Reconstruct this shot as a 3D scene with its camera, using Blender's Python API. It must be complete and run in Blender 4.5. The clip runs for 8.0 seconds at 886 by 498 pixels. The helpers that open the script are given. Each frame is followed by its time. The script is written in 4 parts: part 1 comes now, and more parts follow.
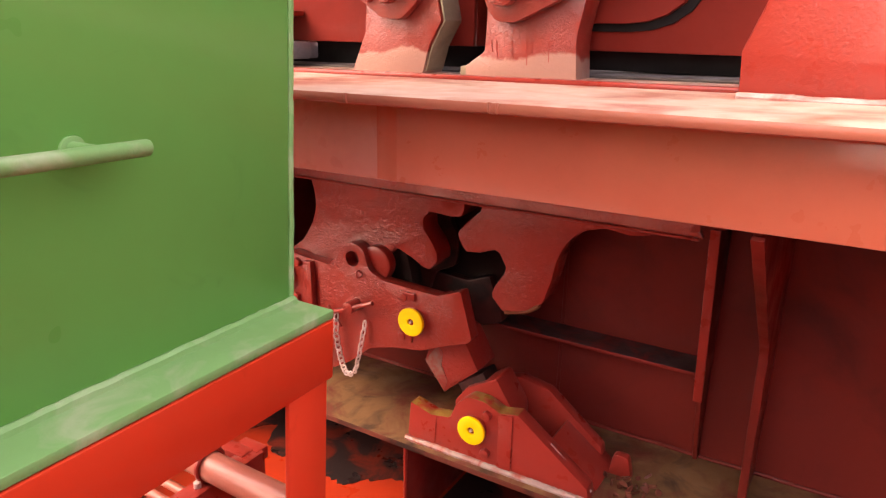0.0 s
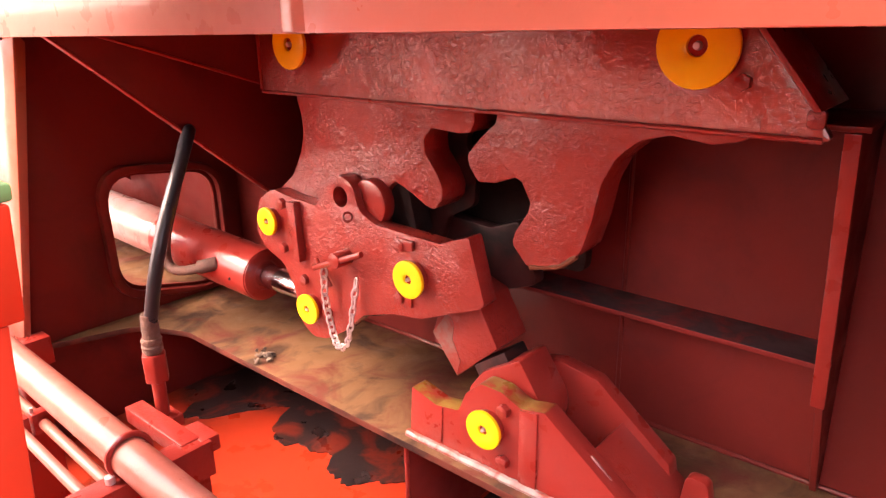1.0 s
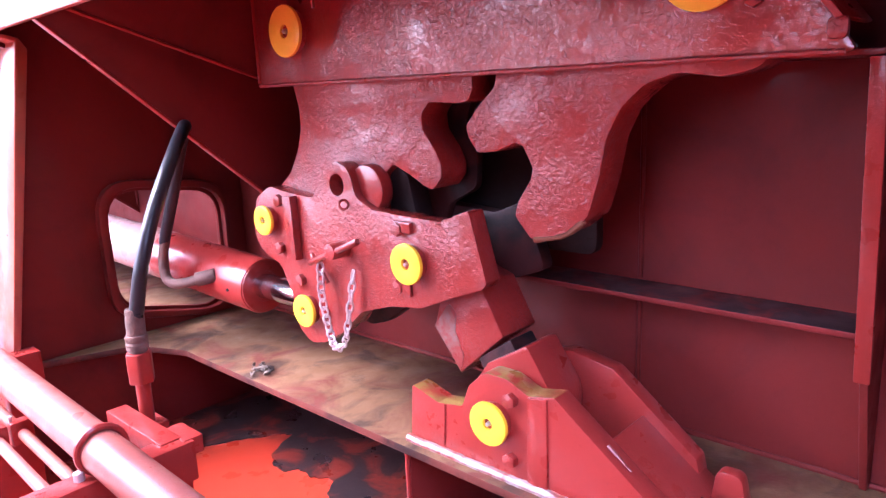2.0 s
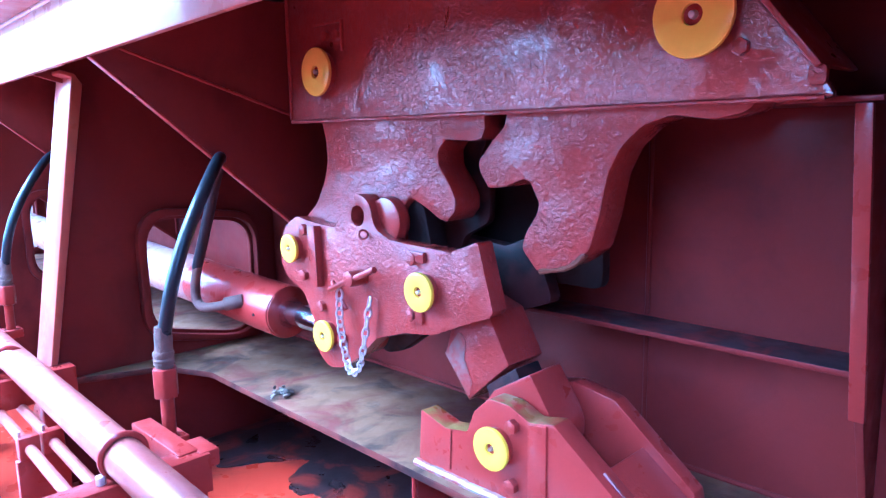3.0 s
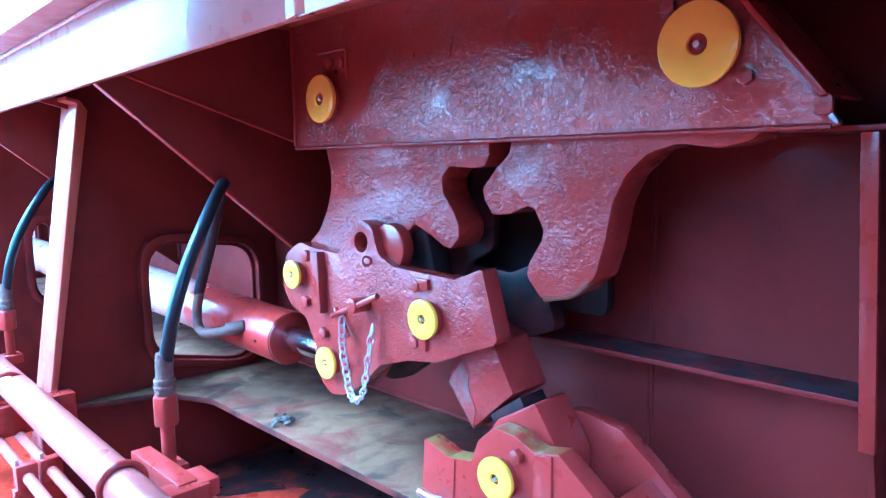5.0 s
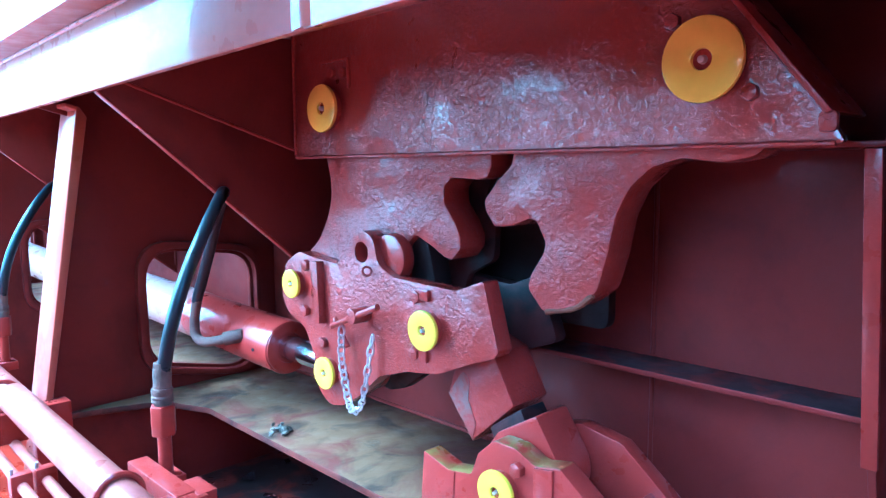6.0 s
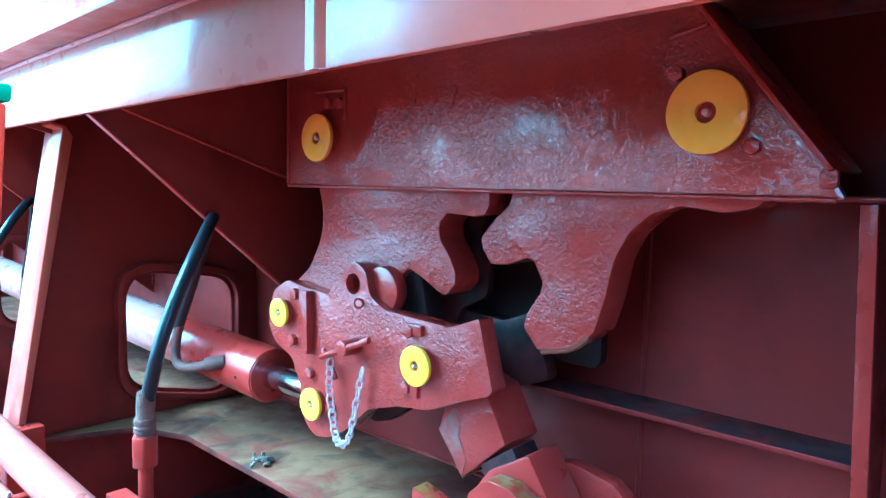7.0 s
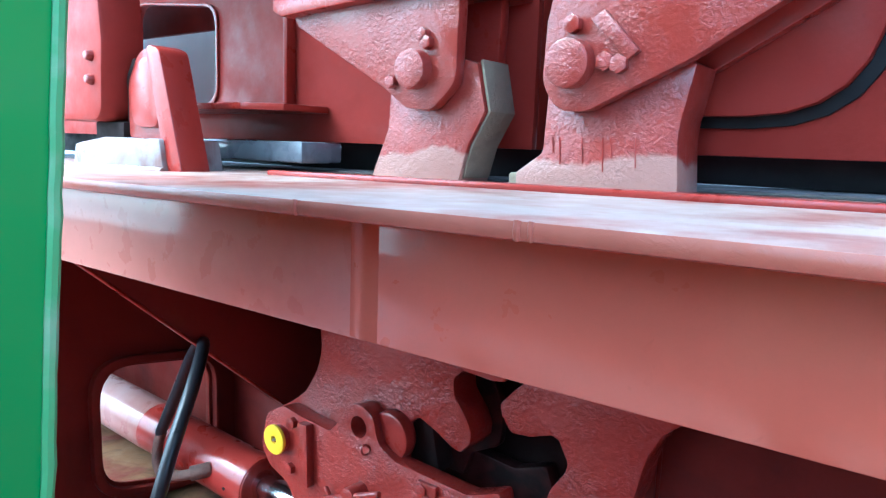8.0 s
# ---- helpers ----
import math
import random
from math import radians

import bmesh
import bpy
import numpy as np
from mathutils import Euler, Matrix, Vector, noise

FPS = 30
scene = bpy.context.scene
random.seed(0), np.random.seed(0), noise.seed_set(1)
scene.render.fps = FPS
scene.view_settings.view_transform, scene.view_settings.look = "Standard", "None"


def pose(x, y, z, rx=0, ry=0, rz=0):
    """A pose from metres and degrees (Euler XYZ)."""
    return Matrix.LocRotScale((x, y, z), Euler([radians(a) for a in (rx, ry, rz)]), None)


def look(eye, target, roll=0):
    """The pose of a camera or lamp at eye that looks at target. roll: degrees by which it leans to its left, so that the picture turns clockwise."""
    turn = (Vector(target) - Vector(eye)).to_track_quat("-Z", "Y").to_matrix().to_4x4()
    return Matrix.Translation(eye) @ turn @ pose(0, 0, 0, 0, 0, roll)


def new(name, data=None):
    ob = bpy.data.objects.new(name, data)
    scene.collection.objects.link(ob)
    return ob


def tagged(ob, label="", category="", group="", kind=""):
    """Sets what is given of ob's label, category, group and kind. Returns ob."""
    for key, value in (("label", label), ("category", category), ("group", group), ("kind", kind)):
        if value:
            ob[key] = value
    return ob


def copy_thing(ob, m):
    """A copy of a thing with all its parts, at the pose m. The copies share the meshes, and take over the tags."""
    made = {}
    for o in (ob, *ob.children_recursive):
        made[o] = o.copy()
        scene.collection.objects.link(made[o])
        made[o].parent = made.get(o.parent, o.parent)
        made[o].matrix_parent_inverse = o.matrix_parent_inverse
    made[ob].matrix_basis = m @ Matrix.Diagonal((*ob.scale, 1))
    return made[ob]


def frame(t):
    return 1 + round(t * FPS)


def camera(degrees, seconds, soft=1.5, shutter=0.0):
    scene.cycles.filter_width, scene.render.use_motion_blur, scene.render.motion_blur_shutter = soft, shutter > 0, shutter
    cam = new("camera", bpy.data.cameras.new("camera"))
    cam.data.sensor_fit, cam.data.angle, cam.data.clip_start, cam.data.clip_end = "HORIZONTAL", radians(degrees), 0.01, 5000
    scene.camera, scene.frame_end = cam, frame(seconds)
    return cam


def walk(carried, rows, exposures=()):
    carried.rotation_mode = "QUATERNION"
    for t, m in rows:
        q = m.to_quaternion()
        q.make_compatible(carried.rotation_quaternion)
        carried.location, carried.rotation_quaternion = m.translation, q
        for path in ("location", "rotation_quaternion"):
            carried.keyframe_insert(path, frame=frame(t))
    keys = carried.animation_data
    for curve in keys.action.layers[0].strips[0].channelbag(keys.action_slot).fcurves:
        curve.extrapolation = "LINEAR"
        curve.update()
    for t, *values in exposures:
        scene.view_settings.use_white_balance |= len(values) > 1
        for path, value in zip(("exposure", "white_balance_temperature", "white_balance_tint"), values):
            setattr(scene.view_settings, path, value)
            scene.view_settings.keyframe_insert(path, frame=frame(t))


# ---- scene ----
cam = camera(64.5, 8.0, soft=1.3)
PATH = [
    (0, (-0.023, -0.071, 1.732), (-0.996, 1.565, 1.117), 1.0),
    (0.3, (-0.056, 0.156, 1.678), (-1.11, 1.692, 0.949), 0.8),
    (0.5, (-0.066, 0.275, 1.59), (-1.109, 1.789, 0.804), 0.2),
    (0.7, (-0.077, 0.42, 1.508), (-1.16, 1.9, 0.765), -0.9),
    (1, (-0.083, 0.498, 1.437), (-1.309, 1.931, 0.795), -1.1),
    (1.1, (-0.09, 0.542, 1.415), (-1.31, 1.956, 0.741), -0.8),
    (1.5, (-0.108, 0.565, 1.25), (-1.352, 2.025, 0.675), -2.3),
    (3, (0.013, 0.543, 1.203), (-1.389, 1.929, 0.882), -1.0),
    (3.5, (0.004, 0.542, 1.198), (-1.389, 1.943, 0.897), -0.8),
    (4, (0.004, 0.548, 1.201), (-1.398, 1.943, 0.897), -0.9),
    (4.5, (0.004, 0.545, 1.206), (-1.406, 1.936, 0.933), -1.1),
    (6, (-0.009, 0.538, 1.218), (-1.413, 1.943, 0.983), -0.4),
    (6.5, (-0.026, 0.518, 1.227), (-1.401, 1.953, 1.013), 0.5),
    (7, (-0.05, 0.504, 1.254), (-1.397, 1.967, 1.073), 1.4),
    (7.2, (-0.084, 0.508, 1.325), (-1.383, 2.007, 1.153), 2.0),
    (7.5, (-0.162, 0.493, 1.484), (-1.395, 2.037, 1.287), 3.2),
    (7.8, (-0.213, 0.481, 1.602), (-1.48, 2.0, 1.336), 2.7),
    (8, (-0.246, 0.483, 1.666), (-1.466, 2.041, 1.376), 2.0),
]
EXPOSURES = [(0, 2.5, 8800, 34), (0.8, 3.14, 8600, 42), (1.6, 3.66, 6400, 42), (3, 3.7, 3300, 4), (4.5, 3.68, 3000, -10), (6, 3.6, 2990, -21), (7, 3.5, 3060, -30), (7.5, 3.24, 3250, -36), (8, 2.68, 4250, -11)]
walk(cam, [(t, look(eye, target, roll)) for t, eye, target, roll in PATH], EXPOSURES)

# ---------------------------------------------------------------- world, sun
world = bpy.data.worlds.new("sky")
scene.world = world
world.use_nodes = True
wn = world.node_tree
sky = wn.nodes.new("ShaderNodeTexSky")
sky.sky_type = "NISHITA"
sky.sun_disc = False
sky.sun_elevation, sky.sun_rotation = radians(48), radians(222)
sky.air_density, sky.dust_density = 1.1, 5.0
veil = wn.nodes.new("ShaderNodeMix")
veil.data_type, veil.blend_type = "RGBA", "ADD"
veil.inputs["Factor"].default_value = 1.0
veil.inputs[7].default_value = (3.2, 3.3, 3.5, 1)
wn.links.new(sky.outputs[0], veil.inputs[6])
wn.links.new(veil.outputs[2], wn.nodes["Background"].inputs[0])
wn.nodes["Background"].inputs[1].default_value = 0.13
sun = new("sun", bpy.data.lights.new("sun", "SUN"))
sun.data.energy, sun.data.angle, sun.data.color = 0.4, radians(40), (1.0, 0.96, 0.9)
sun.matrix_world = look((-3.6, -4.0, 6.0), (0, 0, 0))


# ---------------------------------------------------------------- materials
def paint(name, base, dark, rough=0.3, relief=0.25, scale=60.0, metal=0.0, stain=0.35, stain_scale=3.0, edge=(0.48, 0.78), low=None, low_z=(0, 0), coat=0.3, top=None, top_edge=(0.36, 0.5), top_scale=14.0, gloss=0.16, depth=0.0, chip=0.14):
    """Painted or bare metal: two scales of colour, orange peel and wrinkles; low: worn colour below a height; top: colour on upward faces."""
    m = bpy.data.materials.new(name)
    m.use_nodes = True
    nt, n, l = m.node_tree, m.node_tree.nodes, m.node_tree.links
    b = n["Principled BSDF"]
    co = n.new("ShaderNodeTexCoord")

    def tex(s, detail=5.0, distort=0.0, rgh=0.55):
        t = n.new("ShaderNodeTexNoise")
        t.inputs["Scale"].default_value, t.inputs["Detail"].default_value = s, detail
        t.inputs["Distortion"].default_value, t.inputs["Roughness"].default_value = distort, rgh
        l.new(co.outputs["Object"], t.inputs["Vector"])
        return t.outputs["Fac"]

    def ramp(src, a, c, lo=0.0, hi=1.0):
        r = n.new("ShaderNodeMapRange")
        r.inputs["From Min"].default_value, r.inputs["From Max"].default_value = a, c
        r.inputs["To Min"].default_value, r.inputs["To Max"].default_value = lo, hi
        l.new(src, r.inputs["Value"])
        return r.outputs["Result"]

    def mix(f, a, c):
        x = n.new("ShaderNodeMix")
        x.data_type = "RGBA"
        l.new(f, x.inputs["Factor"])
        for k, v in ((6, a), (7, c)):
            if isinstance(v, tuple):
                x.inputs[k].default_value = (*v, 1)
            else:
                l.new(v, x.inputs[k])
        return x.outputs[2]

    big = tex(stain_scale, 6.0, 0.6)
    fine = tex(scale * 0.7, 4.0)
    col = mix(ramp(big, edge[0], edge[1], 0.0, stain), base, dark)
    col = mix(ramp(fine, 0.35, 0.75, 0.0, 0.12), col, tuple(min(1, c * 1.3) for c in base))
    chips = tex(scale * 0.35, 3.0, 1.5)
    col = mix(ramp(chips, 0.68, 0.74, 0.0, chip), col, tuple(c * 0.45 for c in base))
    geo = None
    if low or top:
        geo = n.new("ShaderNodeNewGeometry")
    if low:
        sep = n.new("ShaderNodeSeparateXYZ")
        l.new(geo.outputs["Position"], sep.inputs[0])
        add = n.new("ShaderNodeMath")
        add.operation = "MULTIPLY_ADD"
        add.inputs[1].default_value = 0.09
        l.new(tex(9.0, 5.0, 0.5), add.inputs[0])
        l.new(sep.outputs["Z"], add.inputs[2])
        col = mix(ramp(add.outputs[0], low_z[0], low_z[1], 1.0, 0.0), col, low)
    if top:
        sep = n.new("ShaderNodeSeparateXYZ")
        l.new(geo.outputs["Normal"], sep.inputs[0])
        mul = n.new("ShaderNodeMath")
        mul.operation = "MULTIPLY"
        l.new(ramp(sep.outputs["Z"], 0.84, 0.95), mul.inputs[0])
        l.new(ramp(tex(top_scale, 7.0, 0.8), top_edge[0], top_edge[1]), mul.inputs[1])
        spots = mix(ramp(tex(top_scale * 1.1, 6.0, 0.9), 0.5, 0.66, 0.0, 0.75), top, dark)
        col = mix(mul.outputs[0], col, spots)
    l.new(col, b.inputs["Base Color"])
    l.new(ramp(tex(scale * 0.25, 4.0), 0.3, 0.75, rough * 0.75, min(1, rough * 1.6)), b.inputs["Roughness"])
    b.inputs["Metallic"].default_value = metal
    b.inputs["Specular IOR Level"].default_value = gloss
    b.inputs["Coat Weight"].default_value, b.inputs["Coat Roughness"].default_value = coat, 0.05
    b.inputs["Coat IOR"].default_value = 1.5 if coat < 0.9 else 2.0
    v = n.new("ShaderNodeTexVoronoi")
    v.feature = "SMOOTH_F1"
    v.inputs["Scale"].default_value = scale * 1.6
    l.new(co.outputs["Object"], v.inputs["Vector"])
    s0 = n.new("ShaderNodeMath")
    s0.operation = "MULTIPLY_ADD"
    s0.inputs[1].default_value = 0.4
    l.new(v.outputs["Distance"], s0.inputs[0])
    l.new(tex(scale, 7.0, 1.6, 0.6), s0.inputs[2])
    s1 = n.new("ShaderNodeMath")
    s1.operation = "MULTIPLY"
    l.new(s0.outputs[0], s1.inputs[0])
    l.new(ramp(tex(7.0, 3.0, 0.4), 0.38, 0.62, 0.25, 1.0), s1.inputs[1])
    bump = n.new("ShaderNodeBump")
    bump.inputs["Strength"].default_value, bump.inputs["Distance"].default_value = min(1.0, relief), depth or 0.0025 + 0.0035 * max(0, relief - 0.5)
    l.new(s1.outputs[0], bump.inputs["Height"])
    b2 = n.new("ShaderNodeBump")
    b2.inputs["Strength"].default_value, b2.inputs["Distance"].default_value = 0.05, 0.02
    l.new(tex(4.0, 2.0), b2.inputs["Height"])
    l.new(bump.outputs[0], b2.inputs["Normal"])
    l.new(b2.outputs[0], b.inputs["Normal"])
    l.new(b2.outputs[0], b.inputs["Coat Normal"])
    return m


RED, RED_D = (0.235, 0.024, 0.017), (0.165, 0.018, 0.014)
M_RED = paint("red_gloss_paint", RED, RED_D, 0.3, 0.35, 80, coat=0.5)
M_ROUGH = paint("red_paint_wrinkled", (0.225, 0.023, 0.016), RED_D, 0.36, 1.0, 72, coat=0.88, gloss=0.1, depth=0.0045)
M_CRUST = paint("red_paint_crusted", (0.205, 0.024, 0.017), RED_D, 0.36, 0.8, 85, coat=0.8, gloss=0.1, depth=0.0034)
M_SKID = paint("wet_blue_grey_skid", (0.13, 0.14, 0.16), (0.03, 0.03, 0.035), 0.25, 0.4, 40, stain=0.9, stain_scale=9.0, coat=0.7)
M_GLOSS = paint("red_paint_glossy_wrinkled", (0.205, 0.022, 0.015), RED_D, 0.36, 1.0, 66, coat=1.0, gloss=0.1, depth=0.0036)
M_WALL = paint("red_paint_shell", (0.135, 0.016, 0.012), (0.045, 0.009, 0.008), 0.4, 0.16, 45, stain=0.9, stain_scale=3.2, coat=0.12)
M_RAIL = paint("faded_red_paint", (0.33, 0.088, 0.054), (0.27, 0.06, 0.038), 0.33, 0.14, 60, stain=0.8, stain_scale=1.6, coat=0.45)
M_PIPE = paint("pipe_red_paint", (0.27, 0.085, 0.062), (0.2, 0.045, 0.032), 0.36, 0.3, 60, stain=0.8, stain_scale=5.0, coat=0.25)
# paler copy of the rail paint: sky reflection put into the colour
M_RAIL_SHEEN = paint("rail_paint_sky_sheen", (0.38, 0.18, 0.145), (0.31, 0.11, 0.08), 0.28, 0.14, 60, stain=0.8, stain_scale=1.6, coat=0.7)
M_FLANGE = paint("worn_flange_paint", (0.27, 0.085, 0.055), (0.22, 0.06, 0.042), 0.4, 0.35, 60, stain=0.9, stain_scale=5.0, top=(0.38, 0.28, 0.235), top_edge=(0.3, 0.5), top_scale=3.0, coat=0.35)
# weld paint made pale to stand for sky glints on wet beads
M_WELD_SHEEN = paint("pale_sheen_weld", (0.27, 0.2, 0.185), (0.24, 0.06, 0.045), 0.25, 0.6, 90, stain=1.0, stain_scale=14.0, edge=(0.4, 0.6), coat=0.5)
M_FOOTPALE = paint("pale_weathered_foot", (0.24, 0.21, 0.2), (0.13, 0.05, 0.04), 0.3, 0.5, 60, stain=0.9, stain_scale=9.0, edge=(0.44, 0.66), coat=0.3)
M_BARE = paint("red_paint_bare_top", RED, RED_D, 0.32, 0.3, 70, top=(0.2, 0.125, 0.03))
M_LEDGE = paint("stained_ochre_plate", (0.11, 0.03, 0.02), (0.02, 0.012, 0.011), 0.5, 0.45, 45, stain=0.95, stain_scale=6.0, edge=(0.46, 0.66), top=(0.155, 0.086, 0.042), top_edge=(0.36, 0.52), top_scale=6.0, coat=0.05, chip=0.7)
M_SHELF = paint("dirty_shelf_paint", (0.16, 0.018, 0.014), (0.02, 0.012, 0.012), 0.42, 0.16, 45, stain=0.6, coat=0.03, top=(0.045, 0.026, 0.026), top_edge=(0.3, 0.55))
M_DECK = paint("wet_deck_paint", (0.36, 0.034, 0.013), (0.06, 0.017, 0.012), 0.3, 0.16, 30, stain=1.0, stain_scale=2.0, coat=0.5, edge=(0.54, 0.68))
# oily dirt, its black also standing for shade at the wall's foot
M_GRIME_SHADE = paint("deck_grime_and_shade", (0.02, 0.014, 0.014), (0.16, 0.022, 0.012), 0.3, 0.3, 40, stain=0.9, stain_scale=7.0, edge=(0.5, 0.62), coat=0.5)
M_FOOT = paint("arm_paint_worn_foot", (0.205, 0.024, 0.017), RED_D, 0.36, 0.8, 85, coat=0.8, gloss=0.1, depth=0.0034, low=(0.29, 0.15, 0.12), low_z=(1.69, 1.7))
# near black: grease on the roller, and painted shade in the claw gap
M_GREASE_SHADE = paint("greasy_and_shaded_steel", (0.016, 0.009, 0.008), (0.005, 0.004, 0.004), 0.8, 0.6, 40, metal=0.0, stain=0.9, stain_scale=8.0, coat=0.0)
# oily red steel with the recess shade put into its base colour
M_OILY_SHADE = paint("oily_red_steel_shaded", (0.04, 0.01, 0.009), (0.008, 0.006, 0.006), 0.6, 0.5, 40, stain=0.97, stain_scale=9.0, edge=(0.4, 0.56), coat=0.05)
M_STEEL = paint("weathered_grey_steel", (0.17, 0.14, 0.1), (0.06, 0.045, 0.032), 0.55, 0.7, 60, metal=0.1, stain=0.9, stain_scale=8.0, coat=0.0)
M_GRIP = paint("dirty_shaded_strip", (0.06, 0.055, 0.055), (0.02, 0.018, 0.018), 0.6, 0.5, 50, stain=0.9, stain_scale=5.0, coat=0.0)
M_BAREEND = paint("scuffed_steel_and_red", (0.16, 0.085, 0.07), (0.19, 0.022, 0.016), 0.45, 0.7, 70, stain=0.95, stain_scale=22.0, edge=(0.42, 0.6), coat=0.2)
M_SCUFF = paint("scuffed_bare_patch", (0.12, 0.042, 0.02), (0.14, 0.02, 0.015), 0.5, 0.6, 60, metal=0.0, stain=0.9, stain_scale=12.0, coat=0.1)
# barrel red paled towards the reflected sky
M_SLEEVE = paint("barrel_sky_sheen", (0.33, 0.22, 0.2), (0.24, 0.09, 0.07), 0.28, 0.15, 50, stain=0.9, stain_scale=3.0, edge=(0.45, 0.7))
M_YEL = paint("yellow_paint", (0.74, 0.53, 0.014), (0.55, 0.34, 0.02), 0.4, 0.12, 60, stain=0.35, stain_scale=9.0)
M_GREEN = paint("green_paint", (0.063, 0.262, 0.058), (0.05, 0.215, 0.05), 0.32, 0.05, 18, stain=0.6, stain_scale=1.4)
M_GREENW = paint("green_ledge_worn", (0.1, 0.25, 0.09), (0.3, 0.34, 0.24), 0.4, 0.3, 40, stain=0.9, stain_scale=12.0)
M_STAND = paint("bright_red_frame_paint", (0.42, 0.032, 0.012), (0.36, 0.028, 0.012), 0.4, 0.05, 25)
M_CHROME = paint("chrome_rod", (0.78, 0.78, 0.8), (0.7, 0.7, 0.72), 0.12, 0.02, 60, metal=1.0, stain=0.2, coat=0.0)
M_RUBBER = paint("black_rubber_hose", (0.014, 0.015, 0.018), (0.03, 0.03, 0.03), 0.35, 0.12, 90, coat=0.2)
M_BLACK = paint("black_rubber_and_shade", (0.012, 0.012, 0.013), (0.02, 0.02, 0.02), 0.6, 0.2, 60, coat=0.0)
M_GALV = paint("galvanised_chain_metal", (0.5, 0.43, 0.42), (0.3, 0.12, 0.09), 0.4, 0.4, 120, metal=0.6, stain=0.8, stain_scale=30.0, coat=0.0)
M_TAPE = paint("brown_wrapped_tape", (0.13, 0.075, 0.058), (0.045, 0.033, 0.03), 0.6, 0.8, 80, stain=0.85, stain_scale=18.0, coat=0.0)
M_GRIT = paint("dirty_rag_grit", (0.16, 0.13, 0.1), (0.04, 0.03, 0.03), 0.8, 0.9, 80, stain=0.9, stain_scale=30.0, coat=0.0)
M_SEA = paint("sea_water", (0.1, 0.14, 0.15), (0.07, 0.11, 0.12), 0.15, 0.3, 0.5, stain=0.5, stain_scale=0.02)
M_HATCH = paint("hatch_side_paint", RED, RED_D, 0.5, 0.2, 60, stain=0.6, coat=0.08)
# for the unseen walls that hold back light
M_BLOCKER = paint("light_blocker_paint", (0.2, 0.06, 0.05), (0.1, 0.035, 0.03), 0.5, 0.1, 20, stain=0.5, coat=0.0)
# near white, the sky's brightness put into the colour
M_WHITE = paint("pale_sky_sheen_panel", (0.62, 0.66, 0.68), (0.5, 0.54, 0.56), 0.3, 0.1, 20, stain=0.4)


# ---------------------------------------------------------------- builders
def rnd(poly, default=0.0):
    """Round the corners of a polygon of (a, b) or (a, b, radius)."""
    out, n = [], len(poly)
    for i in range(n):
        p = Vector(poly[i][:2])
        r = poly[i][2] if len(poly[i]) > 2 else default
        a, c = Vector(poly[i - 1][:2]) - p, Vector(poly[(i + 1) % n][:2]) - p
        la, lc = a.length, c.length
        ang = a.angle(c, math.pi)
        if r <= 0 or ang > 3.05:
            out.append(p)
            continue
        t = min(r / math.tan(ang / 2), la * 0.48, lc * 0.48)
        p0, p1 = p + a / la * t, p + c / lc * t
        k = 6 if ang < 2.2 else 4
        for j in range(k + 1):
            s = j / k
            out.append(p0 * (1 - s) ** 2 + p * 2 * s * (1 - s) + p1 * s * s)
    return out


def circle(a, b, r, k=20):
    return [Vector((a + r * math.cos(i * math.tau / k), b + r * math.sin(i * math.tau / k))) for i in range(k)]


AX = {"xz": lambda a, b, d: (a, d, b), "yz": lambda a, b, d: (d, a, b), "xy": lambda a, b, d: (a, b, d)}


def bev(bm, w, seg=2, lim=0.5):
    if w > 0:
        es = [e for e in bm.edges if len(e.link_faces) == 2 and e.calc_face_angle(0) > lim]
        bmesh.ops.bevel(bm, geom=es, offset=w, segments=seg, profile=0.5, affect="EDGES", clamp_overlap=True)
    return bm


def plate(poly, plane, d0, thick, holes=(), bevel=0.003):
    bm = bmesh.new()
    es = []
    for loop in (poly, *holes):
        vs = [bm.verts.new(AX[plane](p[0], p[1], d0)) for p in loop]
        es += [bm.edges.new((vs[i - 1], vs[i])) for i in range(len(vs))]
    if holes:
        bmesh.ops.triangle_fill(bm, edges=es, use_beauty=True)
    else:
        bm.faces.new(vs)
    ret = bmesh.ops.extrude_face_region(bm, geom=bm.faces[:])
    step = Vector(AX[plane](0, 0, thick))
    bmesh.ops.translate(bm, vec=step, verts=[v for v in ret["geom"] if isinstance(v, bmesh.types.BMVert)])
    bmesh.ops.recalc_face_normals(bm, faces=bm.faces[:])
    return bev(bm, bevel)


def box(x0, x1, y0, y1, z0, z1, bevel=0.003):
    return plate([(x0, z0), (x1, z0), (x1, z1), (x0, z1)], "xz", y0, y1 - y0, bevel=bevel)


def rod(p0, p1, r, seg=24, bevel=0.0, r2=None):
    bm = bmesh.new()
    p0, p1 = Vector(p0), Vector(p1)
    d = p1 - p0
    m = Matrix.Translation((p0 + p1) / 2) @ d.to_track_quat("Z", "Y").to_matrix().to_4x4()
    bmesh.ops.create_cone(bm, cap_ends=True, segments=seg, radius1=r, radius2=r if r2 is None else r2, depth=d.length, matrix=m)
    return bev(bm, bevel)


def smooth_path(pts, k=6):
    pts = [Vector(p) for p in pts]
    q = [2 * pts[0] - pts[1]] + pts + [2 * pts[-1] - pts[-2]]
    out = []
    for i in range(1, len(q) - 2):
        a, b, c, d = q[i - 1:i + 3]
        for j in range(k):
            t = j / k
            out.append(0.5 * ((2 * b) + (c - a) * t + (2 * a - 5 * b + 4 * c - d) * t * t + (3 * b - a - 3 * c + d) * t ** 3))
    return out + [pts[-1]]


